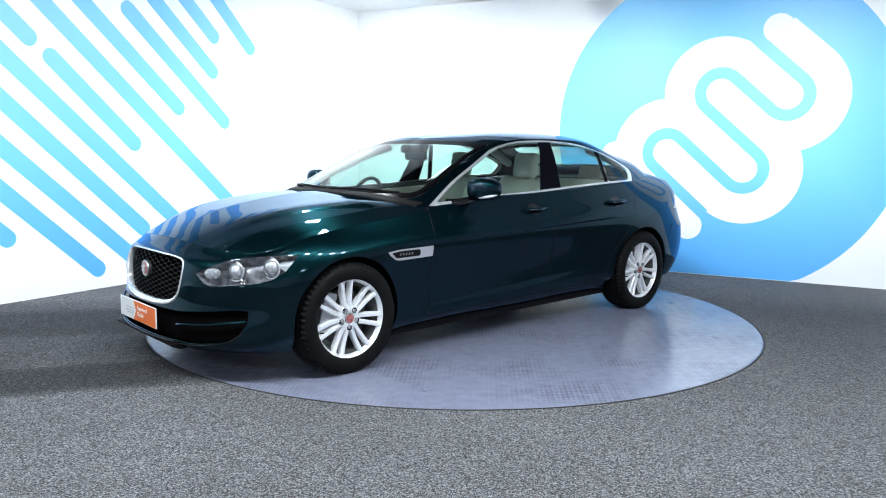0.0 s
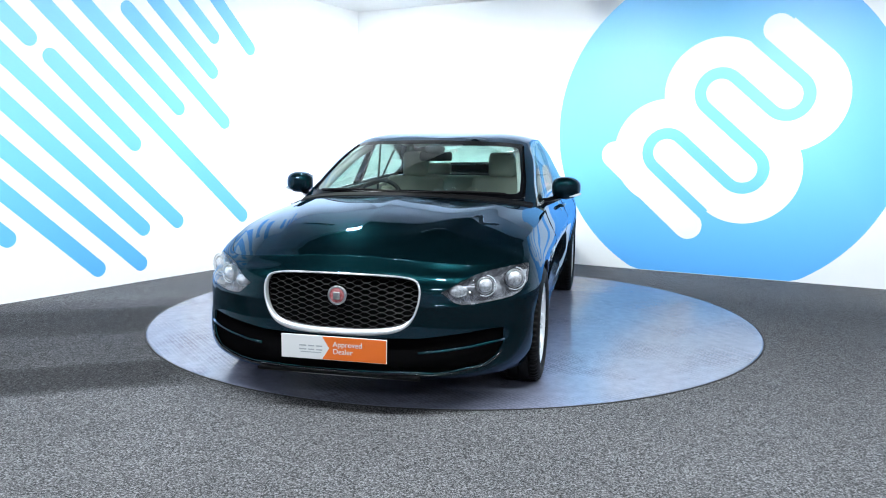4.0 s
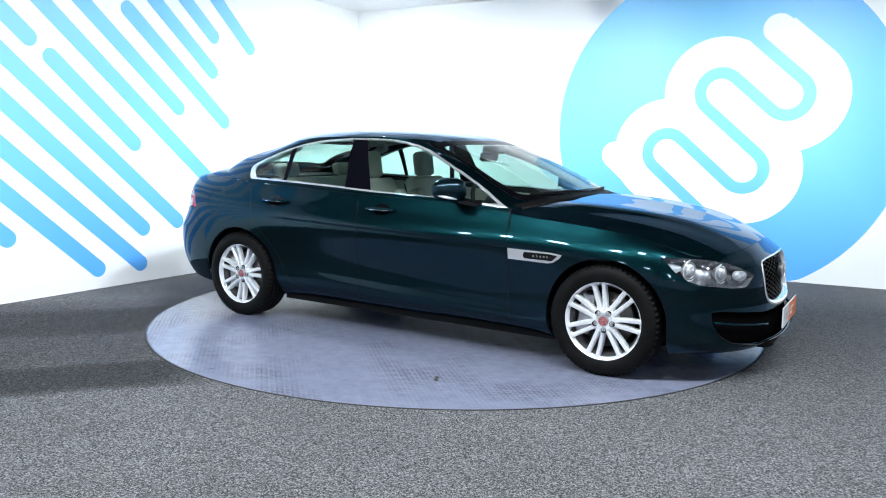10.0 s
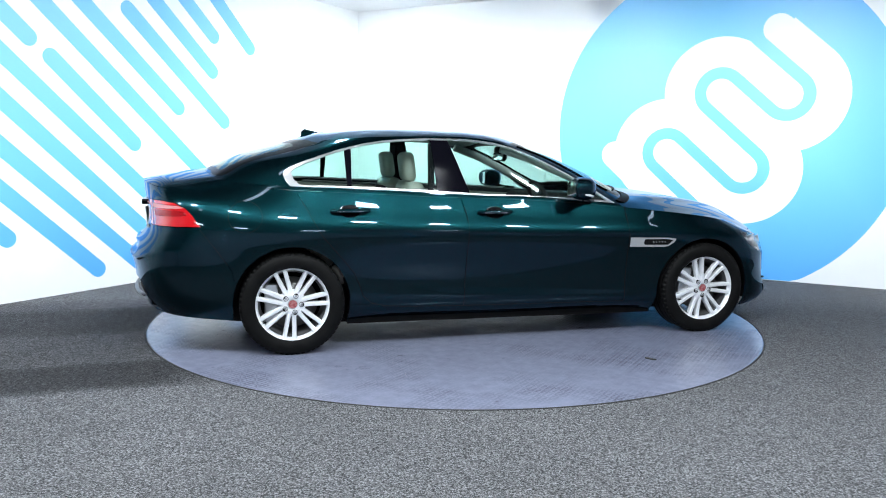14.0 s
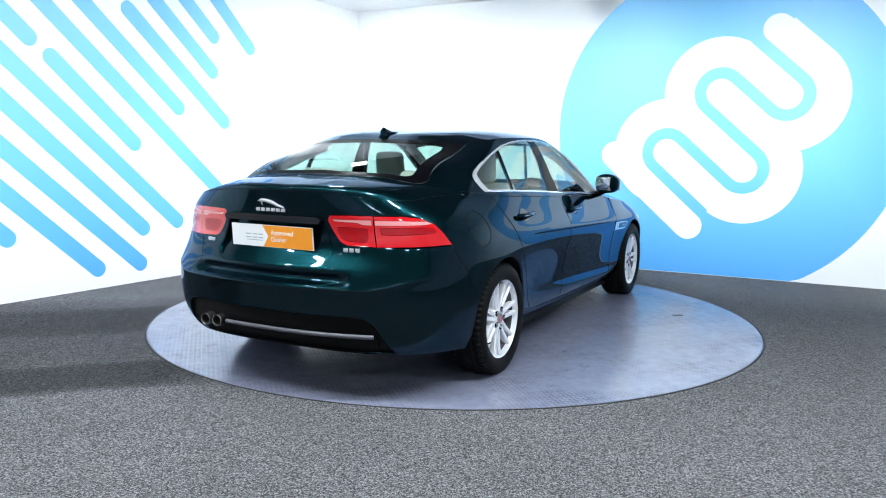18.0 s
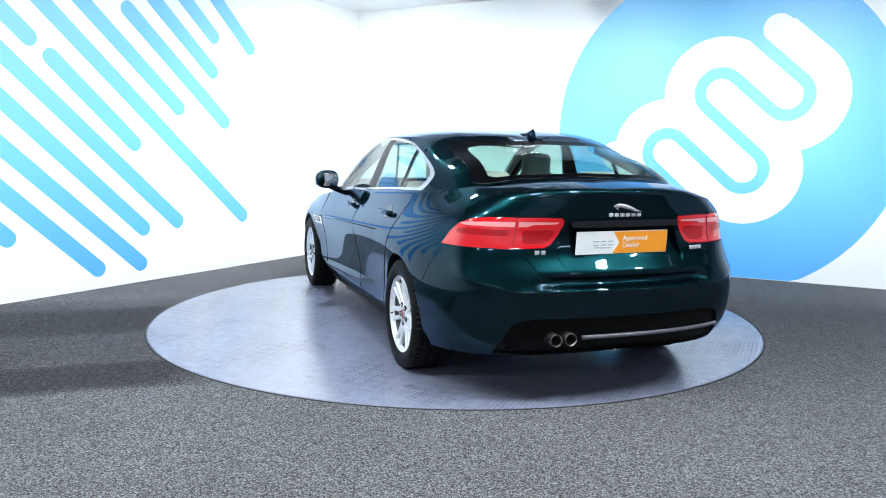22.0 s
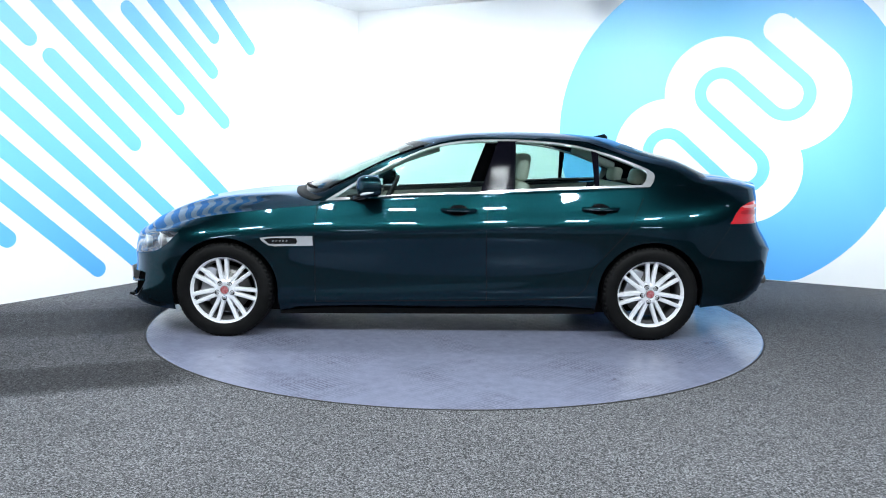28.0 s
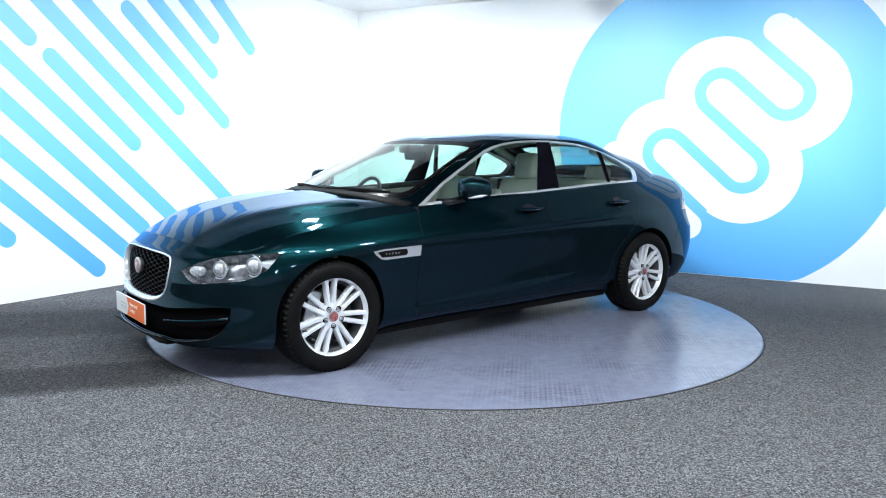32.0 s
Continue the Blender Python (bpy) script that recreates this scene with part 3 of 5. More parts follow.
def smooth_table(fn, x0, x1):
    xs = np.linspace(x0 - 0.15, x1 + 0.15, 120)
    ys = fn(xs)
    k = np.ones(17) / 17
    yy = np.convolve(np.pad(ys, 8, mode="edge"), k, "valid")
    yy = np.convolve(np.pad(yy, 8, mode="edge"), k, "valid")
    w = np.minimum(1, np.minimum(xs - x0, x1 - xs) / 0.15).clip(0, 1)
    yy = yy * w + ys * (1 - w)
    return lambda x: np.interp(x, xs, yy)


HOOD_Z, ROOF_Z, BOOT_Z = smooth_table(HOOD_Z, 1.0, 2.085), smooth_table(ROOF_Z, -1.29, .15), smooth_table(BOOT_Z, -2.322, -1.93)


def loft(rows, nu, nv):
    """Grid of points through half-ring rows: nv x nu x 3."""
    u = np.linspace(0, len(rows[0]) - 1, nu)
    curves = np.array([ring_row(r, u) for r in rows])
    v = np.linspace(0, len(rows) - 1, nv)
    out = np.empty((nv, nu, 3))
    for i in range(nu):
        out[:, i] = spline(curves[:, i], v)
    out[:, 0, 1] = out[:, -1, 1] = 0
    return out


def grid_normals(g):
    du, dv = np.gradient(g, axis=1), np.gradient(g, axis=0)
    n = np.cross(du, dv)
    return n / np.maximum(np.linalg.norm(n, axis=2, keepdims=True), 1e-9)


def grid_bm(g, flip=False):
    """A bmesh of a grid with its smooth normals kept in a layer."""
    bm = bmesh.new()
    lay = bm.verts.layers.float_vector.new("nrm")
    n = grid_normals(g)
    if flip:
        n = -n
    vs = [[bm.verts.new(g[i, j]) for j in range(g.shape[1])] for i in range(g.shape[0])]
    for i in range(g.shape[0]):
        for j in range(g.shape[1]):
            vs[i][j][lay] = n[i, j]
    for i in range(g.shape[0] - 1):
        for j in range(g.shape[1] - 1):
            q = (vs[i][j], vs[i][j + 1], vs[i + 1][j + 1], vs[i + 1][j])
            bm.faces.new(q[::-1] if flip else q)
    bmesh.ops.remove_doubles(bm, verts=bm.verts[:], dist=1e-5)
    return bm


SIDE = lambda c: (c.x, c.z)
END = lambda c: (c.y, c.z)
NOSE = lambda c: ((c.y - c.x) * 0.7071, c.z)
TAIL = lambda c: ((c.y + c.x) * 0.7071, c.z)
AXIS = {SIDE: Vector((0, 1, 0)), END: Vector((1, 0, 0)), NOSE: Vector((0.7071, 0.7071, 0)), TAIL: Vector((-0.7071, 0.7071, 0))}


def lift(proj, p):
    if proj is SIDE:
        return Vector((p[0], 0, p[1]))
    if proj is END:
        return Vector((0, p[0], p[1]))
    s = -1 if proj is NOSE else 1
    return Vector((s * p[0] * 0.7071, p[0] * 0.7071, p[1]))


def inside(p, poly):
    x, y = p
    hit = False
    j = len(poly) - 1
    for i in range(len(poly)):
        xi, yi = poly[i]
        xj, yj = poly[j]
        if (yi > y) != (yj > y) and x < (xj - xi) * (y - yi) / (yj - yi) + xi:
            hit = not hit
        j = i
    return hit


def cut(bm, tag, value, poly, proj, region):
    """Cuts an outline into a surface, seen along proj, and tags the faces in it."""
    x0, x1 = min(p[0] for p in poly), max(p[0] for p in poly)
    y0, y1 = min(p[1] for p in poly), max(p[1] for p in poly)

    def bounds(f):
        q = [proj(v.co) for v in f.verts]
        return min(a for a, _ in q), max(a for a, _ in q), min(b for _, b in q), max(b for _, b in q)
    cand = {}
    for f in bm.faces:
        if region(f.calc_center_median()):
            b = bounds(f)
            if b[0] <= x1 and b[1] >= x0 and b[2] <= y1 and b[3] >= y0:
                cand[f] = b
    n = len(poly)
    for i in range(n):
        p, q = poly[i], poly[(i + 1) % n]
        a0, a1, b0, b1 = min(p[0], q[0]), max(p[0], q[0]), min(p[1], q[1]), max(p[1], q[1])
        sel = [f for f, b in cand.items() if b[0] <= a1 + 1e-5 and b[1] >= a0 - 1e-5 and b[2] <= b1 + 1e-5 and b[3] >= b0 - 1e-5]
        if not sel:
            continue
        P, Q = lift(proj, p), lift(proj, q)
        no = (Q - P).cross(AXIS[proj])
        if no.length < 1e-9:
            continue
        es = {e for f in sel for e in f.edges}
        vs = {v for f in sel for v in f.verts}
        res = bmesh.ops.bisect_plane(bm, geom=[*vs, *es, *sel], dist=2e-5, plane_co=P, plane_no=no.normalized())
        for f in sel:
            cand.pop(f, None)
        for g in res["geom"]:
            if isinstance(g, bmesh.types.BMFace) and g.is_valid:
                cand[g] = bounds(g)
    for f in cand:
        if f.is_valid and inside(proj(f.calc_center_median()), poly):
            f[tag] = value


def extract(bm, tag, value):
    """A new bmesh with the faces of one tag."""
    out = bmesh.new()
    la, lb = bm.verts.layers.float_vector["nrm"], out.verts.layers.float_vector.new("nrm")
    made = {}
    for f in bm.faces:
        if f[tag] != value:
            continue
        vs = []
        for v in f.verts:
            if v not in made:
                w = out.verts.new(v.co)
                w[lb] = v[la]
                made[v] = w
            vs.append(made[v])
        out.faces.new(vs)
    return out


def mirrored(bm):
    out = bm.copy()
    la = out.verts.layers.float_vector["nrm"]
    for v in out.verts:
        v.co.y = -v.co.y
        n = v[la]
        v[la] = Vector((n.x, -n.y, n.z))
    bmesh.ops.reverse_faces(out, faces=out.faces[:])
    return out


def both(bm):
    """The half and its mirror image as one mesh."""
    m = mirrored(bm)
    la, lb = bm.verts.layers.float_vector["nrm"], m.verts.layers.float_vector["nrm"]
    made = {}
    for v in m.verts:
        w = bm.verts.new(v.co)
        w[la] = v[lb]
        made[v] = w
    for f in m.faces:
        bm.faces.new([made[v] for v in f.verts])
    m.free()
    bmesh.ops.remove_doubles(bm, verts=[v for v in bm.verts if abs(v.co.y) < 1e-4], dist=2e-4)
    for v in bm.verts:
        if abs(v.co.y) < 1e-4:
            n = v[la]
            v[la] = Vector((n.x, 0, n.z)).normalized()
    return bm


def panel(name, bm, mat, parent, gap=0.0028, depth=0.009, label="", push=0.0):
    """A body panel with its edges folded in, which leaves a groove between panels. push: sunk by so much, with walls round it."""
    lay = bm.verts.layers.float_vector["nrm"]
    if push:
        orig = bm.faces[:]
        res = bmesh.ops.extrude_face_region(bm, geom=orig)
        for g in res["geom"]:
            if isinstance(g, bmesh.types.BMVert):
                g.co.x += push(g.co) if callable(push) else push
        bmesh.ops.delete(bm, geom=[f for f in orig if f.is_valid], context="FACES_ONLY")
        gap = 0
    if gap:
        bmesh.ops.inset_region(bm, faces=bm.faces[:], thickness=gap, depth=0, use_boundary=True)
        for v in bm.verts:
            if v.is_boundary:
                v.co -= v[lay] * depth
    keep = [(0, 0, 0) if (gap and v.is_boundary) else tuple(v[lay]) for v in bm.verts]
    me = bpy.data.meshes.new(name)
    bm.to_mesh(me)
    bm.free()
    me.shade_smooth()
    me.normals_split_custom_set_from_vertices(keep)
    me.materials.append(mat)
    ob = new(name, me)
    ob.parent = parent
    return tagged(ob, label=label)


def circle_poly(x, z, r, n=40):
    return [(x + r * math.cos(2 * math.pi * i / n), z + r * math.sin(2 * math.pi * i / n)) for i in range(n)]


def arch(x, z, r, n=32):
    """An arch that is open to the ground."""
    return [(x + r * math.cos(math.pi * i / n), z + r * math.sin(math.pi * i / n)) for i in range(n + 1)] + [(x - r * 0.98, 0.0), (x + r * 0.98, 0.0)]


car = thing("car", Matrix(), "dark green metallic four-door saloon car with silver alloy wheels", "car")

HUB_Z, HUB_X, ARCH_R = 0.312, 1.4175, 0.352
EVERY = lambda c: True
SIDES = lambda c: abs(c.y) > 0.3
FRONT = lambda c: c.x > 1.6
REAR = lambda c: c.x < -1.7

CREASE_Z = table([(1.2, .675), (.80, .69), (.29, .71), (-.27, .73), (-.83, .75), (-1.2, .765)])


def creased(g):
    """A sharp character line along the doors: the side steps in under it and eases out again."""
    x, y, z = g[:, :, 0], g[:, :, 1], g[:, :, 2]
    below = CREASE_Z(x) - z
    fade = np.clip((1.15 - x) / 0.3, 0, 1) * np.clip((x + 1.2) / 0.3, 0, 1) * (y > 0.8)
    # the boot lid's foot turns in over the bumper's shelf
    ramp = lambda v, a, b: (lambda q: q * q * (3 - 2 * q))(np.clip((v - a) / (b - a), 0, 1))
    g[:, :, 0] += 0.040 * (x < -2.0) * ramp(z, .588, .616) * (1 - ramp(z, .620, .672)) * (1 - ramp(np.abs(y), .40, .52))
    # a second line low on the doors, under which the side flares out to the sill
    low = np.interp(x, (-.9, .9), (.405, .315)) - z
    part_of = np.clip((1.02 - x) / 0.2, 0, 1) * np.clip((x + 0.95) / 0.9, 0, 1) * (y > 0.8)
    g[:, :, 1] += 0.013 * part_of * np.clip(low / 0.05, 0, 1)
    # a narrow ledge under the headlamps
    ledge_z = np.interp(y, (.40, .55, .70, .80, .87), (.524, .524, .530, .545, .580))
    g[:, :, 0] += 0.007 * (x > 1.7) * ramp(x, 1.70, 1.80) * ramp(y, .40, .46) * np.where(z > ledge_z, np.exp((ledge_z - z) / 0.008), np.exp((z - ledge_z) / 0.03))
    # sharp edge round the rear bumper, under which it turns in
    edge = z - (0.580 + 0.06 * ramp(np.abs(y), .55, .85))
    g[:, :, 0] -= 0.012 * (x < -1.95) * ramp(-x, 1.95, 2.15) * np.where(edge > 0, np.exp(-edge / 0.035), np.exp(edge / 0.02))
    g[:, :, 1] -= 0.0085 * fade * np.where(below > 0, np.exp(-below / 0.13), np.exp(below / 0.003))
    return g


body = grid_bm(creased(loft(LOWER, 190, 129)))
tag = body.faces.layers.int.new("panel")
QUARTER, FENDER, FDOOR, RDOOR, SILL, FBUMP, RBUMP, BOOT, HEAD, TAILO, TAILI, GRILLE, LOWGRILLE, ARCHES, RECESS, FUEL, DIFF, TAILWO, TAILWI, TAILDO, TAILDI = range(21)
HEAD_POLY = [(-1.163, .588), (-1.06, .635), (-.976, .66), (-.87, .678), (-.764, .688), (-.68, .692), (-.618, .692), (-.632, .665), (-.67, .612), (-.73, .572), (-.80, .553),
             (-.891, .543), (-1.0, .532), (-1.075, .528), (-1.11, .54)]
TAILO_POLY = [(-1.18, .932), (-1.05, .932), (-.955, .922), (-.88, .893), (-.83, .85), (-.795, .805), (-.775, .785), (-.90, .784), (-1.05, .783), (-1.165, .780)]
TAILI_POLY = [(-1.182, .932), (-1.30, .932), (-1.375, .928), (-1.381, .905), (-1.355, .85), (-1.325, .80), (-1.30, .785), (-1.167, .780)]
GRILLE_POLY = [(-.01, .664), (.2, .662), (.33, .652), (.37, .638), (.388, .61), (.392, .57), (.384, .52), (.365, .47), (.335, .43), (.28, .402), (.2, .388), (-.01, .382)]
LOW_POLY = [(-.01, .372), (.395, .372), (.55, .388), (.72, .408), (.768, .405), (.77, .34), (.74, .28), (.69, .240), (.55, .212), (.46, .203), (.38, .212), (-.01, .212)]
BOOT_POLY = [(-.01, 1.2), (.60, 1.2), (.575, 1.0), (.56, .93), (.545, .78), (.50, .70), (.455, .635), (.42, .61), (.36, .598), (.24, .592), (-.01, .590)]
RECESS_POLY = [(-.01, .905), (.30, .905), (.305, .90), (.365, .74), (.35, .705), (.31, .685), (.25, .678), (-.01, .675)]
DIFF_POLY = [(-.01, .446), (.48, .446), (.56, .438), (.605, .41), (.635, .33), (.66, .25), (-.01, .25)]
DOOR_LINE = [(-.36, .99), (-.335, .90), (-.32, .84), (-.312, .76), (-.318, .55), (-.325, .25)]
cuts = [
    (SILL, [(1.2, 0), (1.2, .245), (.82, .238), (-.32, .252), (-.72, .262), (-.90, .285), (-1.2, .30), (-1.2, 0)], SIDE, SIDES),
    (FENDER, [(.82, .238), (.817, .67), (.80, 1.05), (1.73, 1.05), (1.72, .64), (1.70, .5), (1.72, 0), (1.2, 0), (1.2, .245)], SIDE, SIDES),
    (FDOOR, [(.82, .238), (.817, .67), (.80, 1.05), (-.36, 1.05)] + DOOR_LINE, SIDE, SIDES),
    (RDOOR, DOOR_LINE[::-1] + [(-.36, 1.05), (-1.41, 1.05), (-1.37, .97), (-1.24, .73), (-1.12, .59), (-1.04, .49), (-1.01, .42), (-.985, .345), (-.93, .295), (-.85, .275), (-.72, .262)], SIDE, SIDES),
    (FBUMP, [(1.73, 1.05), (1.72, .64), (1.70, .5), (1.72, 0), (2.6, 0), (2.6, 1.05)], SIDE, FRONT),
    (RBUMP, [(-1.955, .78), (-1.86, .66), (-1.77, .53), (-1.74, .40), (-1.74, 0), (-2.7, 0), (-2.7, .781)], SIDE, REAR),
    (BOOT, BOOT_POLY, END, lambda c: c.x < -2.0),
    (RECESS, RECESS_POLY, END, lambda c: c.x < -2.0),
    (DIFF, DIFF_POLY, END, lambda c: c.x < -2.0),
    (HEAD, HEAD_POLY, NOSE, FRONT),
    (TAILO, TAILO_POLY, TAIL, REAR),
    (TAILI, TAILI_POLY, TAIL, lambda c: c.x < -2.0),
    (TAILWO, [(-1.172, .886), (-1.05, .887), (-.92, .889), (-.885, .896), (-.93, .905), (-1.05, .910), (-1.174, .910)], TAIL, REAR),
    (TAILWI, [(-1.36, .909), (-1.19, .911), (-1.188, .886), (-1.225, .886), (-1.25, .896), (-1.35, .900)], TAIL, lambda c: c.x < -2.0),
    (TAILDO, [(-1.150, .872), (-1.06, .874), (-.94, .876), (-.88, .868), (-.865, .852), (-.90, .846), (-1.06, .842), (-1.140, .842)], TAIL, REAR),
    (TAILDI, [(-1.205, .868), (-1.29, .872), (-1.335, .870), (-1.338, .855), (-1.315, .818), (-1.29, .805), (-1.215, .803), (-1.203, .82)], TAIL, lambda c: c.x < -2.0),
    (GRILLE, GRILLE_POLY, END, lambda c: c.x > 1.95),
    (LOWGRILLE, LOW_POLY, END, lambda c: c.x > 1.75),
    (ARCHES, arch(HUB_X, HUB_Z, ARCH_R), SIDE, SIDES),
    (ARCHES, arch(-HUB_X, HUB_Z, ARCH_R), SIDE, SIDES),
]
for value, poly, proj, region in cuts:
    cut(body, tag, value, poly, proj, region)

for side, name in ((1, "left"), (-1, "right")):
    for value, label in ((FENDER, "front_fender"), (FDOOR, "front_door"), (RDOOR, "rear_door"), (SILL, "sill"), (QUARTER, "rear_quarter_panel")):
        b = extract(body, tag, value)
        panel(label, b if side > 0 else mirrored(b), PAINT, car)
for value, label, mat, gap in ((FBUMP, "front_bumper", PAINT, .0024), (RBUMP, "rear_bumper", PAINT, .0024), (BOOT, "boot_panel", PAINT, .0024), (RECESS, "plate_recess", PAINT, 0.006),
                               (LOWGRILLE, "lower_intake", PITCH_BLACK, .004), (DIFF, "diffuser", BLACK, .004)):
    panel(label, both(extract(body, tag, value)), mat, car, gap, push={LOWGRILLE: -.03, RECESS: lambda c: .020 + .020 * max(0.0, min(1.0, (c.z - .69) / .2)), DIFF: .02}.get(value, 0))
for side in (1, -1):
    for value, label, mat, gap in ((TAILO, "tail_lamp", RED_LENS, .002), (TAILI, "boot_lamp", RED_LENS, .002), (TAILWO, "tail_lamp_bar", PALE_LENS, .001), (TAILWI, "boot_lamp_bar", PALE_LENS, .001), (TAILDO, "tail_lamp_band", DEEP_LENS, .0015), (TAILDI, "reversing_lamp", DEEP_LENS, .0015), (HEAD, "headlamp", CLEAR, .001)):
        b = extract(body, tag, value)
        panel(label, b if side > 0 else mirrored(b), mat, car, gap)
body.free()

# glasshouse
house = grid_bm(loft(UPPER, 150, 25))
tag = house.faces.layers.int.new("panel")
PILLAR, SCREEN, BACKLIGHT, FGLASS, RGLASS, QGLASS, BPOST, TRIM, CPOST, FRIT, RFRIT = range(11)
TOPL = [(.70, .928), (.53, 1.035), (.42, 1.095), (.30, 1.155), (.20, 1.203), (.11, 1.243), (.02, 1.27), (-.08, 1.292), (-.18, 1.305), (-.27, 1.312)]
TOPR = [(-.65, 1.309), (-.74, 1.303), (-.84, 1.293), (-.94, 1.277), (-1.03, 1.256)]
cuts = [
    (TRIM, [(.76, .908), (.545, 1.042), (.42, 1.108), (.30, 1.168), (.20, 1.216), (.11, 1.256), (.02, 1.283), (-.08, 1.304), (-.18, 1.317), (-.27, 1.324), (-.40, 1.327), (-.52, 1.327),
            (-.65, 1.321), (-.74, 1.315), (-.84, 1.305), (-.94, 1.289), (-1.03, 1.268), (-1.13, 1.241), (-1.23, 1.208), (-1.33, 1.173), (-1.41, 1.140), (-1.45, 1.115), (-1.457, 1.09),
            (-1.44, 1.05), (-1.415, 1.022), (-1.05, 1.009), (-.75, .994), (-.495, .980), (-.27, .966), (.1, .949), (.45, .930)], SIDE, SIDES),
    (BPOST, [(-.26, .98), (-.395, 1.315), (-.53, 1.315), (-.50, .993)], SIDE, SIDES),
    (CPOST, [(-1.02, 1.258), (-1.08, 1.241), (-1.08, 1.024), (-1.03, 1.022)], SIDE, SIDES),
    (FGLASS, TOPL + [(-.395, 1.315), (-.275, .978), (.1, .962), (.45, .945)], SIDE, SIDES),
    (RGLASS, [(-.515, 1.314)] + TOPR + [(-1.04, 1.022), (-.75, 1.008), (-.495, .994)], SIDE, SIDES),
    (QGLASS, [(-1.075, 1.243), (-1.15, 1.222), (-1.23, 1.192), (-1.31, 1.163), (-1.38, 1.132), (-1.405, 1.11), (-1.395, 1.07), (-1.36, 1.034), (-1.07, 1.024)], SIDE, SIDES),
    (FRIT, [(-.01, .98), (.40, .973), (.62, .955), (.69, .950), (.712, .968), (.695, 1.06), (.662, 1.16), (.637, 1.23), (.618, 1.278), (.60, 1.296), (.51, 1.306), (.37, 1.313), (-.01, 1.321)], END, lambda c: c.x > -.02),
    (SCREEN, [(-.01, 1.003), (.40, .996), (.60, .984), (.655, .984), (.674, 1.0), (.660, 1.08), (.634, 1.16), (.610, 1.225), (.593, 1.257), (.572, 1.271), (.50, 1.281), (.37, 1.287), (-.01, 1.293)], END, lambda c: c.x > -.02),
    (RFRIT, [(-.01, 1.118), (.4, 1.106), (.56, 1.080), (.60, 1.078), (.612, 1.092), (.588, 1.155), (.567, 1.24), (.553, 1.283), (.53, 1.297), (.40, 1.306), (-.01, 1.314)], END, lambda c: c.x < -1.15),
    (BACKLIGHT, [(-.01, 1.136), (.4, 1.124), (.50, 1.112), (.53, 1.118), (.527, 1.14), (.504, 1.21), (.49, 1.25), (.475, 1.266), (.40, 1.281), (-.01, 1.292)], END, lambda c: c.x < -1.15),
]
for value, poly, proj, region in cuts:
    cut(house, tag, value, poly, proj, region)
panel("roof_frame", both(extract(house, tag, PILLAR)), PAINT, car, .001, .002)
GLASS_PARTS = []
panel("windscreen_border", both(extract(house, tag, FRIT)), SCREEN_BORDER, car, 0)
panel("rear_window_border", both(extract(house, tag, RFRIT)), SCREEN_BORDER, car, 0)
GLASS_PARTS.append(panel("windscreen", both(extract(house, tag, SCREEN)), GLASS, car, 0))
GLASS_PARTS.append(panel("rear_window", both(extract(house, tag, BACKLIGHT)), GLASS, car, 0))
for side in (1, -1):
    for value, label, mat in ((FGLASS, "front_door_window", GLASS), (RGLASS, "rear_door_window", GLASS), (QGLASS, "quarter_window", GLASS), (BPOST, "door_pillar", PILLAR_BLACK), (CPOST, "window_divider", PILLAR_BLACK), (TRIM, "window_trim", BRIGHT)):
        b = extract(house, tag, value)
        ob = panel(label, b if side > 0 else mirrored(b), mat, car, 0 if mat is GLASS else .003)
        if mat is GLASS:
            GLASS_PARTS.append(ob)
house.free()
for ob in GLASS_PARTS:
    ob.visible_shadow = False


def coons(front, rear, side, crown, na, nb, power=2.0, square=0.0):
    """A deck between a front edge, a rear edge (middle to side) and a side edge (front to rear), with its crown in height."""
    a = np.linspace(0, 1, na)
    b = np.linspace(0, 1, nb)
    F, R, S = front(b), rear(b), side(a)
    out = np.empty((na, 2 * nb - 1, 3))
    half = np.empty((na, nb, 3))
    mid0, mid1 = F[0], R[0]
    M = mid0 + (mid1 - mid0) * a[:, None]
    for i in range(na):
        for j in range(nb):
            A, Bq = a[i], b[j]
            lin = F[j] * (1 - A) + R[j] * A
            lat = M[i] * (1 - Bq) + S[i] * Bq
            cor = (F[0] * (1 - Bq) + F[-1] * Bq) * (1 - A) + (R[0] * (1 - Bq) + R[-1] * Bq) * A
            half[i, j] = lin + lat - cor
    lift_z = crown(half[:, 0, 0]) - half[:, 0, 2]
    lift_z[0] = lift_z[-1] = 0
    half[:, :, 2] += lift_z[:, None] * ((1 - b[None, :] ** 2) ** (power / 2) if power < 4 else 1 - b[None, :] ** power)
    if square:
        zc, zs = crown(half[:, 0, 0]), S[:, 2]
        zc[0], zc[-1] = F[0][2], R[0][2]
        fp, rp = ((E[0][2] - E[:, 2]) / (E[0][2] - E[-1][2]) for E in (F, R))
        for i in range(na):
            w = min(1.0, math.sin(math.pi * a[i]) * 1.6)
            prof = (1 - w) * (fp * (1 - a[i]) + rp * a[i]) + w * b ** square
            half[i, :, 2] = zc[i] - (zc[i] - zs[i]) * prof
    out[:, nb - 1:] = half
    out[:, :nb] = half[:, ::-1] * np.array((1, -1, 1))
    return out


def sub(row, u0, u1):
    return lambda s: ring_row(row, u0 + (u1 - u0) * np.asarray(s))


def at_x(row, x, lo, hi):
    us = np.linspace(lo, hi, 400)
    return us[np.argmin(np.abs(ring_row(row, us)[:, 0] - x))]


top = LOWER[-1]
ucowl, udeck = at_x(top, 0.80, 5, 8), at_x(top, -1.66, 9, 12)


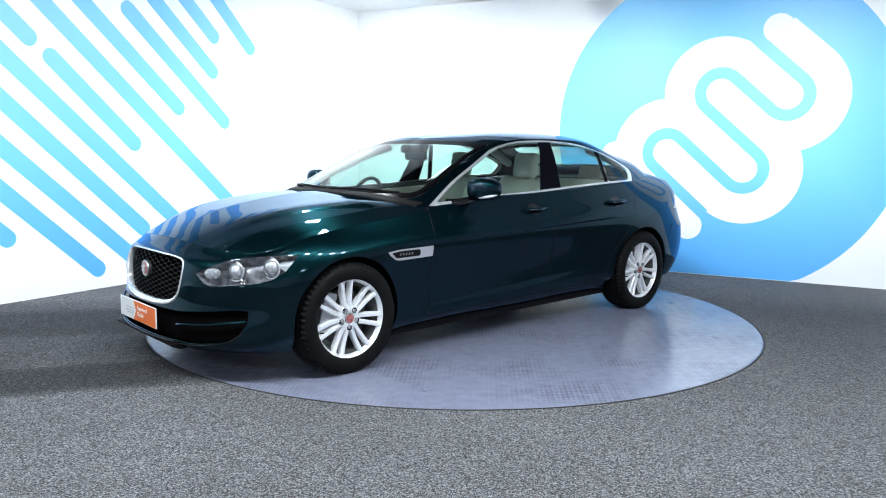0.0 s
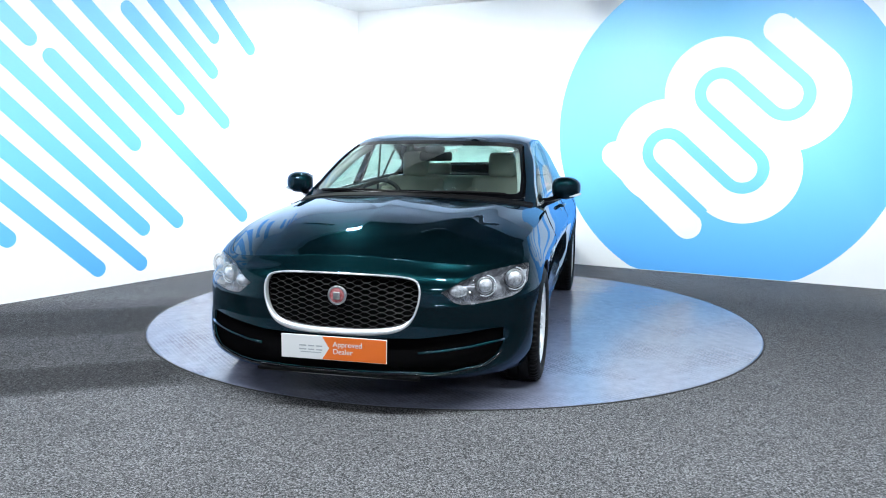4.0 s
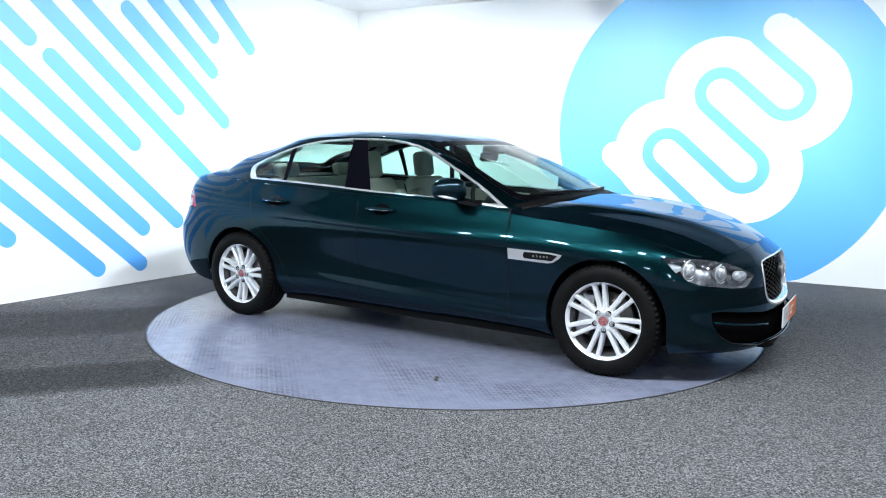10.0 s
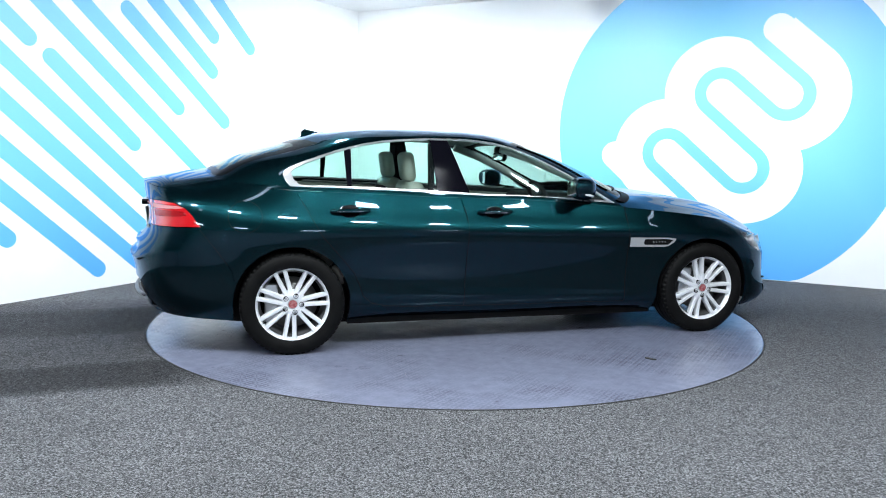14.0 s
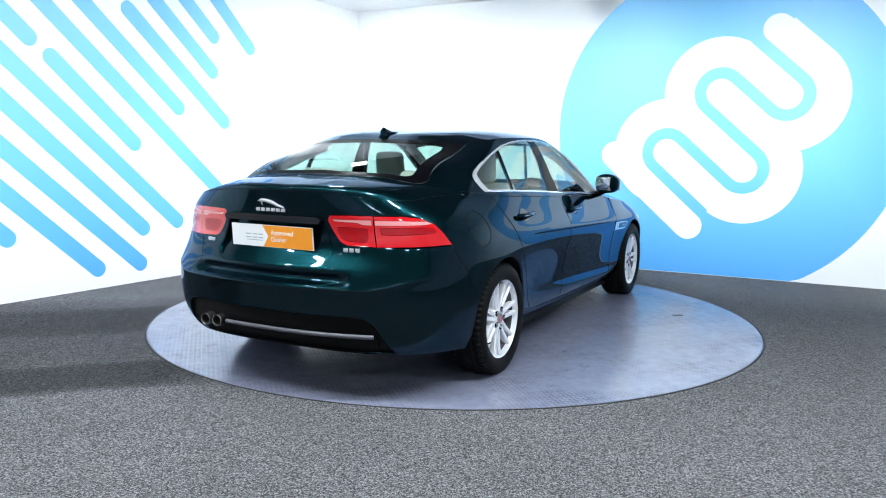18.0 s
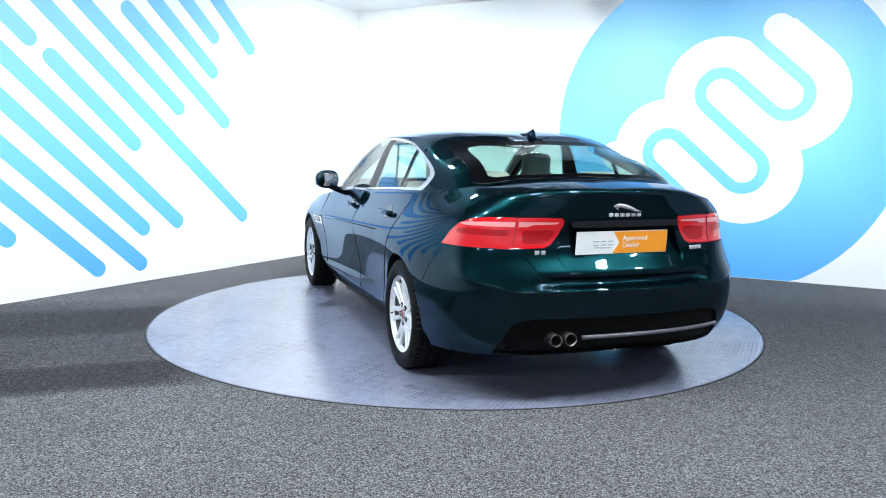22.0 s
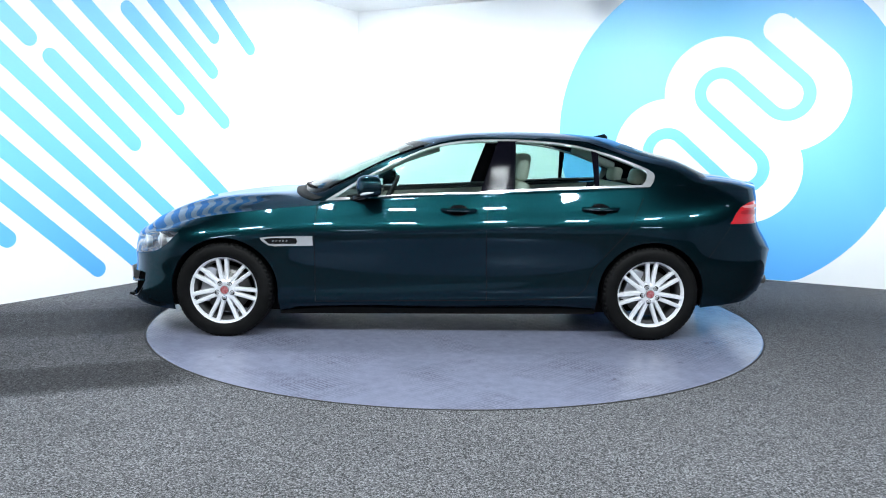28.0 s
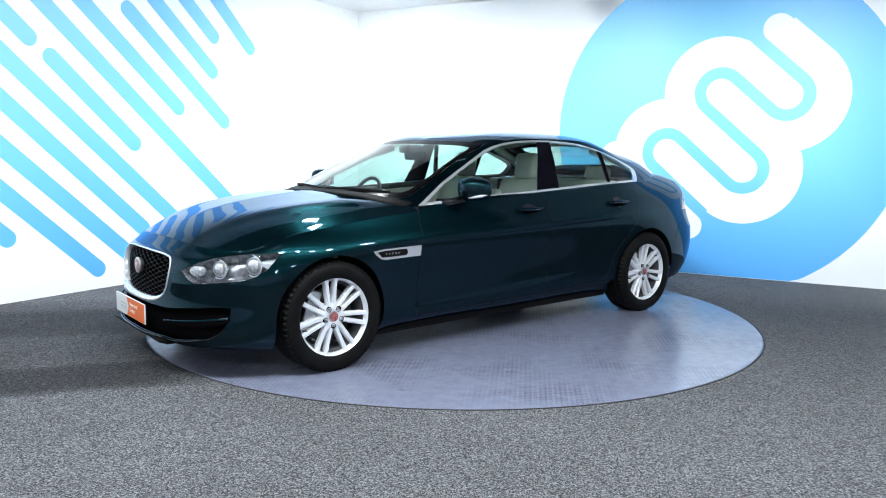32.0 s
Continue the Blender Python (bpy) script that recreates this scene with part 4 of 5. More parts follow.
def chain(f, p):
    """A curve that runs on to one more point."""
    def go(s):
        s = np.asarray(s)
        q = f(np.minimum(s / 0.94, 1))
        w = np.clip((s - 0.94) / 0.06, 0, 1)[:, None]
        return q * (1 - w) + np.array(p) * w
    return go


edge_grid = creased(loft(LOWER, 380, 97))
EDGE_P, EDGE_N = edge_grid[-1], grid_normals(edge_grid)[-1]


def eased(bm, reach):
    """Let the shading run on smoothly from the body side into a deck's edge."""
    lay = bm.verts.layers.float_vector["nrm"]
    for v in bm.verts:
        p = np.array((v.co.x, abs(v.co.y), v.co.z))
        d = np.linalg.norm(EDGE_P - p, axis=1)
        k = int(np.argmin(d))
        w = max(0.0, 1 - d[k] / reach)
        w = w * w * (3 - 2 * w)
        n = Vector(EDGE_N[k])
        n.y *= 1 if v.co.y >= 0 else -1
        if n.dot(v[lay]) < 0:
            n = -n
        if w > 0:
            v[lay] = v[lay].lerp(n, w).normalized()
    return bm


cowl_side, deck_side = ring_row(top, [ucowl])[0], ring_row(top, [udeck])[0]
hood = coons(sub(top, 0, 3), chain(sub(UPPER[0], 0, 3), cowl_side), sub(top, 3, ucowl), HOOD_Z, 70, 60, 2.2)
edge_y = 0.36 + 0.26 * np.clip((2.0 - hood[:, :, 0]) / 1.0, 0, 1)
fade = np.clip((2.03 - hood[:, :, 0]) / 0.25, 0, 1) * np.clip((hood[:, :, 0] - 0.98) / 0.15, 0, 1)
off = np.abs(hood[:, :, 1]) - edge_y
hood[:, :, 2] += 0.012 * fade * np.where(off < 0, np.exp(-(off / 0.16) ** 2), np.exp(-(off / 0.06) ** 2))
# a sharp spine along the middle
spine = np.clip((2.05 - hood[:, :, 0]) / 0.3, 0, 1) * np.clip((hood[:, :, 0] - 0.95) / 0.2, 0, 1)
hood[:, :, 2] += 0.016 * spine * np.exp(-np.abs(hood[:, :, 1]) / 0.15)
panel("bonnet", grid_bm(hood), PAINT, car, .0022, .006)
deck_f = chain(sub(UPPER[0], 11, 8), deck_side)
deck = coons(deck_f, sub(top, 14, 12), sub(top, udeck, 12), BOOT_Z, 30, 30, 2.2)
panel("boot_lid", eased(grid_bm(deck), .16), PAINT, car, .001, .003)
roof = coons(sub(UPPER[3], 0, 2), sub(UPPER[3], 11, 9), sub(UPPER[3], 2, 9), ROOF_Z, 60, 48, square=2.6)
panel("roof", grid_bm(roof), PAINT, car, .001, .002)
# ledge between body side and windows
us = np.linspace(ucowl, udeck, 60)
outer = ring_row(top, us)
ug = np.array([at_x(UPPER[0], x, 2.5, 9) for x in np.linspace(.76, -1.66, 60)])
inner = ring_row(UPPER[0], ug)
ledge = np.array([outer * (1 - k) + inner * k + np.array((0, 0, .006 * math.sin(math.pi * k))) for k in np.linspace(0, 1, 5)])
for side in (1, -1):
    b = eased(grid_bm(ledge), .05)
    panel("window_ledge", b if side > 0 else mirrored(b), PAINT, car, 0)

# ---------------------------------------------------------------- the car: what sits on the body
LG = creased(loft(LOWER, 380, 241)).reshape(-1, 3)
UG = loft(UPPER, 300, 97).reshape(-1, 3)


def surf(g, a, va, b, vb):
    """The third coordinate of a surface where two are given."""
    d = (g[:, a] - va) ** 2 + (g[:, b] - vb) ** 2
    k = np.argpartition(d, 4)[:4]
    w = 1 / (d[k] + 1e-8)
    return float((g[k, 3 - a - b] * w).sum() / w.sum())


NOSE_G, TAIL_G, SIDE_G = LG[LG[:, 0] > 1.5], LG[LG[:, 0] < -1.6], LG[(LG[:, 1] > 0.5)]
PANE_G, SCREEN_G = UG[UG[:, 1] > 0.45], UG[UG[:, 0] > -0.02]


def nose_x(y, z):
    return surf(NOSE_G, 1, abs(y), 2, z)


def tail_x(y, z):
    return surf(TAIL_G, 1, abs(y), 2, z)


def side_y(x, z):
    return surf(SIDE_G, 0, x, 2, z)


def screen_x(y, z):
    return surf(SCREEN_G, 1, abs(y), 2, z)


def cpart(name, bm, mat, label="", parent=None, smooth=True):
    return part(name, bm, mat, parent or car, label, smooth)


def soft_box(x0, x1, y0, y1, z0, z1, r, n=2):
    """A box with well-rounded edges."""
    bm = bmesh.new()
    vs = prism(bm, [(y0, z0), (y1, z0), (y1, z1), (y0, z1)], 0, x0, x1)
    bmesh.ops.bevel(bm, geom=bm.edges[:], offset=r, segments=n + 1, affect="EDGES", profile=0.5)
    return bm


def turn(bm, m):
    bmesh.ops.transform(bm, matrix=m, verts=bm.verts[:])
    return bm


# wheels ---------------------------------------------------------------------
def tyre_bm():
    bm = bmesh.new()
    prof = [(.222, -.098), (.236, -.106), (.262, -.112), (.288, -.108), (.304, -.098), (.3135, -.084)]
    for c in (-.055, 0.0, .055):
        prof += [(.3165, c - .012), (.3165, c - .0055), (.3095, c - .0045), (.3095, c + .0045), (.3165, c + .0055), (.3165, c + .012)]
    prof += [(.3135, .084), (.304, .098), (.288, .108), (.262, .112), (.236, .106), (.222, .098)]
    lathe(bm, prof, 72, 1)
    # tread blocks on both shoulders
    for s in (-1, 1):
        for i in range(60):
            a = 2 * math.pi * (i + (0.5 if s > 0 else 0)) / 60
            vs = []
            for r, y in ((.3145, .064), (.3140, .086), (.3040, .101), (.3168, .064), (.3160, .086), (.3058, .101)):
                for da in (-.036, .036):
                    vs.append(bm.verts.new((r * math.cos(a + da), s * y, r * math.sin(a + da))))
            for q in ((6, 7, 9, 8), (8, 9, 11, 10), (0, 1, 7, 6), (10, 11, 5, 4), (0, 6, 8, 2), (2, 8, 10, 4), (1, 3, 9, 7), (3, 5, 11, 9)):
                bm.faces.new([vs[k] for k in q])
    bmesh.ops.recalc_face_normals(bm, faces=bm.faces[:])
    return bm


def spoke_bm():
    """One twin spoke: two bars that part towards the rim."""
    bm = bmesh.new()
    for s in (-1, 1):
        rows = []
        for k in range(7):
            f = k / 6
            r = .060 + (.221 - .060) * f
            mid = s * (.0140 + .0170 * f ** 0.9)
            w = .0145 - .0010 * f + (.006 if k == 6 else 0)
            top_y = .078 - .005 * math.sin(math.pi * min(1, f * 1.05)) + .010 * f
            low = top_y - .034
            rows.append([(mid - w, low), (mid - w * .92, top_y - .008), (mid - w * .55, top_y), (mid + w * .55, top_y), (mid + w * .92, top_y - .008), (mid + w, low)])
            rows[-1] = [bm.verts.new((q, y, r)) for q, y in rows[-1]]
        for a, b in zip(rows, rows[1:]):
            for i in range(6):
                bm.faces.new((a[i], a[(i + 1) % 6], b[(i + 1) % 6], b[i]))
        bm.faces.new(rows[0])
        bm.faces.new(rows[-1][::-1])
    bmesh.ops.recalc_face_normals(bm, faces=bm.faces[:])
    return bm


TYRE_ME = mesh_of(tyre_bm(), "tyre", RUBBER)
SPOKE_ME = mesh_of(spoke_bm(), "spoke", ALLOY, False)
bm = bmesh.new()
lathe(bm, [(.222, -.095), (.228, -.10), (.222, -.105), (.205, -.085), (.195, -.03), (.200, .05), (.213, .082), (.224, .096), (.2275, .101), (.2305, .098), (.2285, .090), (.222, .088)], 72, 1)
BARREL_ME = mesh_of(bm, "wheel", ALLOY)
# sleeve inside the rim; its dark colour stands for shade between the spokes
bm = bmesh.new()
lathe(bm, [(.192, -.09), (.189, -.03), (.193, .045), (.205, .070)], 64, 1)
LINER_ME = mesh_of(bm, "rim_inside", mottled(material("shaded_alloy", (0.1, 0.1, 0.1), 0.5), (0.03, 0.03, 0.032), (0.09, 0.09, 0.095), 9.0, 0, (0.4, 0.6)))
bm = bmesh.new()
lathe(bm, [(.085, .035), (.080, .058), (.070, .074), (.055, .080), (.034, .081), (.031, .076), (.0001, .076)], 48, 1)
HUB_ME = mesh_of(bm, "hub", ALLOY)
bm = bmesh.new()
lathe(bm, [(.0155, .060), (.0155, .083), (.0135, .0837), (.0128, .078), (.0001, .078)], 16, 1)
bm2 = bmesh.new()
lathe(bm2, [(.0072, .07), (.0072, .086), (.006, .089), (.0001, .089)], 6, 1)
SEAT_ME, BOLT_ME = mesh_of(bm, "bolt_seat", BLACK), mesh_of(bm2, "bolt", SATIN, False)
bm = bmesh.new()
lathe(bm, [(.0295, .074), (.0295, .084), (.0265, .0865), (.0255, .085)], 32, 1)
CAPR_ME = mesh_of(bm, "cap_ring", SATIN)
RED_CAP = mottled(material("red_enamel", (0.45, 0.02, 0.03), 0.25), (0.26, 0.02, 0.03), (0.50, 0.22, 0.22), 70.0, 0, (0.2, 0.35))
bm = bmesh.new()
lathe(bm, [(.0255, .085), (.018, .0862), (.0001, .0868)], 32, 1)
CAP_ME = mesh_of(bm, "centre_cap", RED_CAP)
bm = bmesh.new()
lathe(bm, [(.07, -.01), (.155, -.01), (.157, -.006), (.157, .012), (.155, .016), (.09, .016), (.085, .022), (.06, .03)], 48, 1)
DISC_ME = mesh_of(bm, "brake_disc", mottled(material("brake_iron", (0.3, 0.3, 0.3), 0.4, 0.9), (0.10, 0.10, 0.10), (0.17, 0.165, 0.16), 20.0, 0, (0.3, 0.5)))


def shared(name, me, parent, m=Matrix(), label=""):
    ob = new(name, me)
    ob.parent = parent
    ob.matrix_local = m
    return tagged(ob, label=label)


def wheel(x, side, turn_deg):
    m = pose(x, side * .80, HUB_Z) @ (Matrix() if side > 0 else pose(0, 0, 0, 0, 0, 180)) @ pose(0, 0, 0, 0, turn_deg, 0)
    w = shared("wheel", BARREL_ME, car, m, "silver seven twin-spoke alloy wheel")
    shared("tyre", TYRE_ME, w, Matrix(), "black road tyre")
    shared("hub", HUB_ME, w)
    shared("rim_inside", LINER_ME, w, Matrix(), "inside of the rim, coloured dark for the shade behind the spokes")
    for i in range(7):
        shared("spoke", SPOKE_ME, w, pose(0, 0, 0, 0, i * 360 / 7, 0))
    for i in range(5):
        q = pose(0, 0, 0, 0, i * 72 + 12, 0) @ pose(.053, 0, 0)
        shared("bolt_seat", SEAT_ME, w, q)
        shared("bolt", BOLT_ME, w, q)
    shared("cap_ring", CAPR_ME, w)
    shared("centre_cap", CAP_ME, w, Matrix(), "red enamel centre cap")
    shared("brake_disc", DISC_ME, w, pose(0, .0, 0))
    bm = soft_box(-.12, .12, -.02, .045, .085, .165, .012)
    part("brake_caliper", turn(bm, pose(0, 0, 0, 0, 70, 0)), SATIN, w)
    bm = bmesh.new()
    tube(bm, [(.0, .085, .205), (.0, .100, .190)], .004, 8)
    part("valve", turn(bm, pose(0, 0, 0, 0, 102, 0)), BLACK, w)


wheel(HUB_X, 1, 4)
wheel(-HUB_X, 1, -2)
wheel(HUB_X, -1, 10)
wheel(-HUB_X, -1, 20)

# wheel housings and underbody
for x in (HUB_X, -HUB_X):
    for side in (1, -1):
        bm = bmesh.new()
        lathe(bm, [(ARCH_R + .006, .60), (ARCH_R + .006, .84), (ARCH_R + .001, .905 if x > 0 else .915)], 32, 1, (x, 0, HUB_Z), a0=radians(-14), a1=radians(194))
        for v in bm.verts:
            if abs(v.co.y) > .87:
                v.co.y = side_y(v.co.x, max(v.co.z, .18)) - (.012 if v.co.z > HUB_Z else .03)
        for v in bm.verts:
            v.co.y *= side
        bmesh.ops.recalc_face_normals(bm, faces=bm.faces[:])
        cpart("wheel_housing", bm, BLACK, "black wheel arch liner")
bm = bmesh.new()
prism(bm, [(1.98, .18), (1.98, .34), (1.74, .36), (1.74, .60), (-1.78, .60), (-1.80, .36), (-2.25, .40), (-2.25, .29), (-1.75, .16), (-1.1, .125), (1.1, .125), (1.8, .15)], 1, -.60, .60)
cpart("underbody", bm, BLACK, "black underbody", smooth=False)
for side in (1, -1):
    bm = bmesh.new()
    prism(bm, [(1.07, .135), (1.05, .30), (-1.05, .32), (-1.07, .150)], 1, side * .60, side * .772)
    cpart("floor_pan", bm, BLACK, smooth=False)

# front ----------------------------------------------------------------------
def dense(poly, step=.012, closed=False):
    out = []
    n = len(poly)
    for i in range(n if closed else n - 1):
        p, q = Vector(poly[i]), Vector(poly[(i + 1) % n])
        k = max(1, int((q - p).length / step))
        out += [p + (q - p) * j / k for j in range(k)]
    if not closed:
        out.append(Vector(poly[-1]))
    return out


def rounded(poly, n=60):
    """A smooth closed loop through half an outline and its mirror image."""
    half = [p for p in poly if p[0] > 0]
    pts = [(0, poly[0][1])] + half + [(0, poly[-1][1])]
    s = spline([(-half[0][0], half[0][1])] + pts + [(-half[-1][0], half[-1][1])], np.linspace(1, len(pts), n))
    right = [(-a, b) for a, b in s[1:-1][::-1]]
    return [tuple(p) for p in s] + right


loop = rounded(GRILLE_POLY, 70)
bm = bmesh.new()
n = len(loop)
rings = []
for i, (y, z) in enumerate(loop):
    a, b = Vector(loop[i - 1]), Vector(loop[(i + 1) % n])
    d = (b - a).normalized()
    out = Vector((d.y, -d.x))
    if out.dot(Vector((y, z - .53))) < 0:
        out = -out
    x = nose_x(y, z)
    thick = .007 + .017 * max(0, min(1, (.47 - z) / .08))
    row = []
    for k, (o, h) in enumerate(((.003, -.02), (.004, .002), (.001, .006), (-.5, .005), (-1.0, .0), (-1.02, -.03))):
        off = o if abs(o) < .1 else o * thick
        row.append(bm.verts.new((x + h, y + out.x * off, z + out.y * off)))
    rings.append(row)
for i in range(n):
    a, b = rings[i], rings[(i + 1) % n]
    for k in range(5):
        bm.faces.new((a[k], a[k + 1], b[k + 1], b[k]))
bmesh.ops.recalc_face_normals(bm, faces=bm.faces[:])
grille_frame = cpart("grille_surround", bm, BRIGHT, "chrome grille surround")
bm = bmesh.new()
vs = [bm.verts.new((nose_x(y, z) - .055, y * 1.01, z)) for y, z in loop]
bm.faces.new(vs)
cpart("grille_back", bm, PITCH_BLACK, parent=None, smooth=False)
# woven wire: zigzag rows that touch at their crests
gpoly = [(-a, b) for a, b in GRILLE_POLY[::-1] if a > 0] + [p for p in GRILLE_POLY if p[0] > 0]
bm = bmesh.new()
PITCH, ROWH = .040, .0135
ys_, zs_ = np.linspace(0, .42, 15), np.linspace(.36, .68, 12)
coarse = np.array([[nose_x(y, z) for y in ys_] for z in zs_])


def grille_x(y, z):
    """The bumper's front where the grille lies, from a coarse table."""
    row = [np.interp(abs(y), ys_, r) for r in coarse]
    return float(np.interp(z, zs_, row))


row = 0
z = .385
while z < .665:
    run = []
    for k in range(-21, 22):
        y = k * PITCH / 2
        zz = z + ROWH * .40 * math.copysign(1, math.sin(math.pi * k / 2 + (math.pi if row % 2 else 0) + .01))
        if inside((y, zz), gpoly):
            run.append((grille_x(y, zz) - .030, y, zz))
        else:
            if len(run) > 2:
                tube(bm, run, .0020, 4)
            run = []
    if len(run) > 2:
        tube(bm, run, .0020, 4)
    z += ROWH
    row += 1
WIRE = material("grille_wire", (0.003, 0.003, 0.0035), 0.4, 0.0)
bsdf(WIRE).inputs["Specular IOR Level"].default_value = 0.12
cpart("grille_mesh", bm, WIRE, "dark grey honeycomb wire mesh", smooth=False)
bm = bmesh.new()
lathe(bm, [(.040, -.02), (.046, .0), (.046, .006), (.042, .010), (.036, .008)], 40, 0, (nose_x(0, .565) - .006, 0, .565))
badge = cpart("front_badge", bm, SATIN, "round silver badge with red enamel")
bm = bmesh.new()
lathe(bm, [(.036, .008), (.02, .0105), (.0001, .0115)], 40, 0, (nose_x(0, .565) - .006, 0, .565))
part("enamel", bm, RED_CAP, badge)
bm = soft_box(-.006, .006, -.017, .017, -.02, .018, .005)
part("emblem", turn(bm, pose(nose_x(0, .565) + .004, 0, .565)), SATIN, badge)

# blades and lips of the front bumper
for side in (1, -1):
    bm = bmesh.new()
    pts = [Vector((nose_x(y, z) + .004, side * y, z)) for y, z in [tuple(q) for q in dense([(.395, .308), (.5, .316), (.62, .330), (.72, .345), (.768, .354)], .04)]]
    tube(bm, pts, .0075, 8)
    cpart("intake_blade", bm, PAINT)
    bm = bmesh.new()
    pts = [Vector((nose_x(y, z) + .003, side * y, z)) for y, z in [tuple(q) for q in dense([(.38, .203), (.46, .198), (.56, .21), (.69, .237), (.745, .275), (.76, .30)], .03)]]
    tube(bm, pts, .004, 8)
    cpart("intake_lip", bm, BLACK_GLOSS)
bm = bmesh.new()
tube(bm, [Vector((nose_x(y, .205) + .006, y, .207)) for y in np.linspace(-.40, .40, 21)], .0055, 8)
cpart("splitter_lip", bm, BLACK_GLOSS, "gloss black lower lip")
bm = bmesh.new()
tube(bm, [Vector((nose_x(y, .18) + .006, y, .178)) for y in np.linspace(-.34, .34, 17)], .004, 8)
cpart("splitter_edge", bm, SATIN)
bm = bmesh.new()
prism(bm, [(2.19, .168), (2.235, .185), (2.24, .198), (2.1, .198), (2.1, .168)], 1, -.40, .40)
cpart("splitter", bm, BLACK, smooth=False)

# headlamps
BUCKET = mottled(material("lamp_reflector", (0.06, 0.06, 0.07), 0.25, 0.4), (0.05, 0.05, 0.055), (0.34, 0.34, 0.37), 22.0, 0, (0.15, 0.35))
DRL = material("light_guide", (0.62, 0.64, 0.67), 0.25)
BULB = mottled(material("projector_glass", (0.7, 0.72, 0.75), 0.12, 0.5), (0.30, 0.31, 0.33), (0.95, 0.96, 0.98), 60.0, 0, (0.1, 0.3))
bsdf(BULB).inputs["Coat Weight"].default_value = 1.0
half = grid_bm(loft(LOWER, 190, 61))
tg = half.faces.layers.int.new("panel")
cut(half, tg, 1, HEAD_POLY, NOSE, FRONT)
bucket0 = extract(half, tg, 1)
half.free()
lay = bucket0.verts.layers.float_vector["nrm"]
orig = bucket0.faces[:]
res = bmesh.ops.extrude_face_region(bucket0, geom=orig)
cen = Vector((1.93, .70, .61))
for g in res["geom"]:
    if isinstance(g, bmesh.types.BMVert):
        g.co = g.co - g[lay] * .06
        g.co = cen + (g.co - cen) * .97
bmesh.ops.delete(bucket0, geom=[f for f in orig if f.is_valid], context="FACES_ONLY")
for side in (1, -1):
    b = bucket0.copy() if side > 0 else mirrored(bucket0)
    bk = cpart("headlamp_bucket", b, BUCKET, "silvered headlamp bowl")
    for y, z, r in ((.672, .608, .044), (.795, .628, .048)):
        x = nose_x(y, z) - .030
        m = Matrix.Translation((x, side * y, z)) @ Euler((0, 0, side * radians(26))).to_matrix().to_4x4()
        bm = bmesh.new()
        lathe(bm, [(r * .70, -.03), (r * .98, -.005), (r * .98, .006), (r * .9, .010), (r * .84, .004)], 32, 0)
        part("projector_ring", turn(bm, m), SATIN, bk)
        bm = bmesh.new()
        lathe(bm, [(r * .84, .002), (r * .74, .012), (r * .5, .020), (r * .2, .024), (.0001, .0245)], 32, 0)
        part("projector_lens", turn(bm, m), BULB, bk)
        # light guide hooked round the lamp and open towards the inner top
        bm = bmesh.new()
        arc = [(.008, side * -r * 1.16 * math.cos(a), r * 1.16 * math.sin(a)) for a in np.linspace(radians(95), radians(300), 20)]
        tube(bm, arc, .0030, 8)
        part("light_hook", turn(bm, m), DRL, bk)
    m = Matrix.Translation((nose_x(.560, .588) - .026, side * .560, .588)) @ Euler((0, 0, side * radians(30))).to_matrix().to_4x4() @ Matrix.Diagonal((1, 1.35, .85, 1))
    bm = bmesh.new()
    lathe(bm, [(.034, -.02), (.034, .004), (.028, .010), (.012, .014), (.0001, .015)], 28, 0)
    part("indicator", turn(bm, m), BULB, bk)
    bm = bmesh.new()
    lay_in = [Vector((1.775, side * .832, .600)), Vector((1.835, side * .800, .640)), Vector((1.800, side * .822, .655)), Vector((1.735, side * .848, .660)), Vector((1.712, side * .862, .655)), Vector((1.735, side * .858, .632))]
    front = [bm.verts.new(p) for p in lay_in]
    rear = [bm.verts.new(p - Vector((.01, side * .01, 0))) for p in lay_in]
    bm.faces.new(front)
    bm.faces.new(rear[::-1])
    for i in range(6):
        bm.faces.new((front[i], rear[i], rear[(i + 1) % 6], front[(i + 1) % 6]))
    bmesh.ops.recalc_face_normals(bm, faces=bm.faces[:])
    part("side_reflector", bm, DRL, bk, "pale wing-shaped side reflector", False)

# dark rubber strips where the windscreen meets its pillars
for side in (1, -1):
    bm = bmesh.new()
    strip = [tuple(q) for q in dense([(.700, .985), (.688, 1.06), (.655, 1.16), (.630, 1.23), (.611, 1.278)], .03)]
    xs = [surf(SCREEN_G, 1, y, 2, z) for y, z in strip]
    fit = np.polyval(np.polyfit([z for y, z in strip], xs, 3), [z for y, z in strip])
    tube(bm, [(x, side * (y + .002), z + .003) for x, (y, z) in zip(fit, strip)], .0055, 8)
    cpart("windscreen_strip", bm, PITCH_BLACK)

# number plates: dealer plates, white with an orange field
PLATE_WHITE = material("plate_white", (0.8, 0.8, 0.8), 0.35)
PLATE_ORANGE = material("plate_orange", (0.85, 0.17, 0.02), 0.35)
PLATE_YELLOW = material("plate_amber", (0.85, 0.30, 0.02), 0.35)
PRINT = material("plate_print", (0.8, 0.8, 0.78), 0.4)
GREY_PRINT = material("grey_print", (0.42, 0.44, 0.46), 0.5)


def words(text, size, mat, parent, m, name="lettering"):
    c = bpy.data.curves.new(name, "FONT")
    c.body, c.size, c.extrude = text, size, 0.0004
    tmp = new(name, c)
    me = bpy.data.meshes.new_from_object(tmp.evaluated_get(bpy.context.evaluated_depsgraph_get()))
    bpy.data.objects.remove(tmp)
    me.materials.append(mat)
    ob = new(name, me)
    ob.parent = parent
    ob.matrix_local = m
    return ob


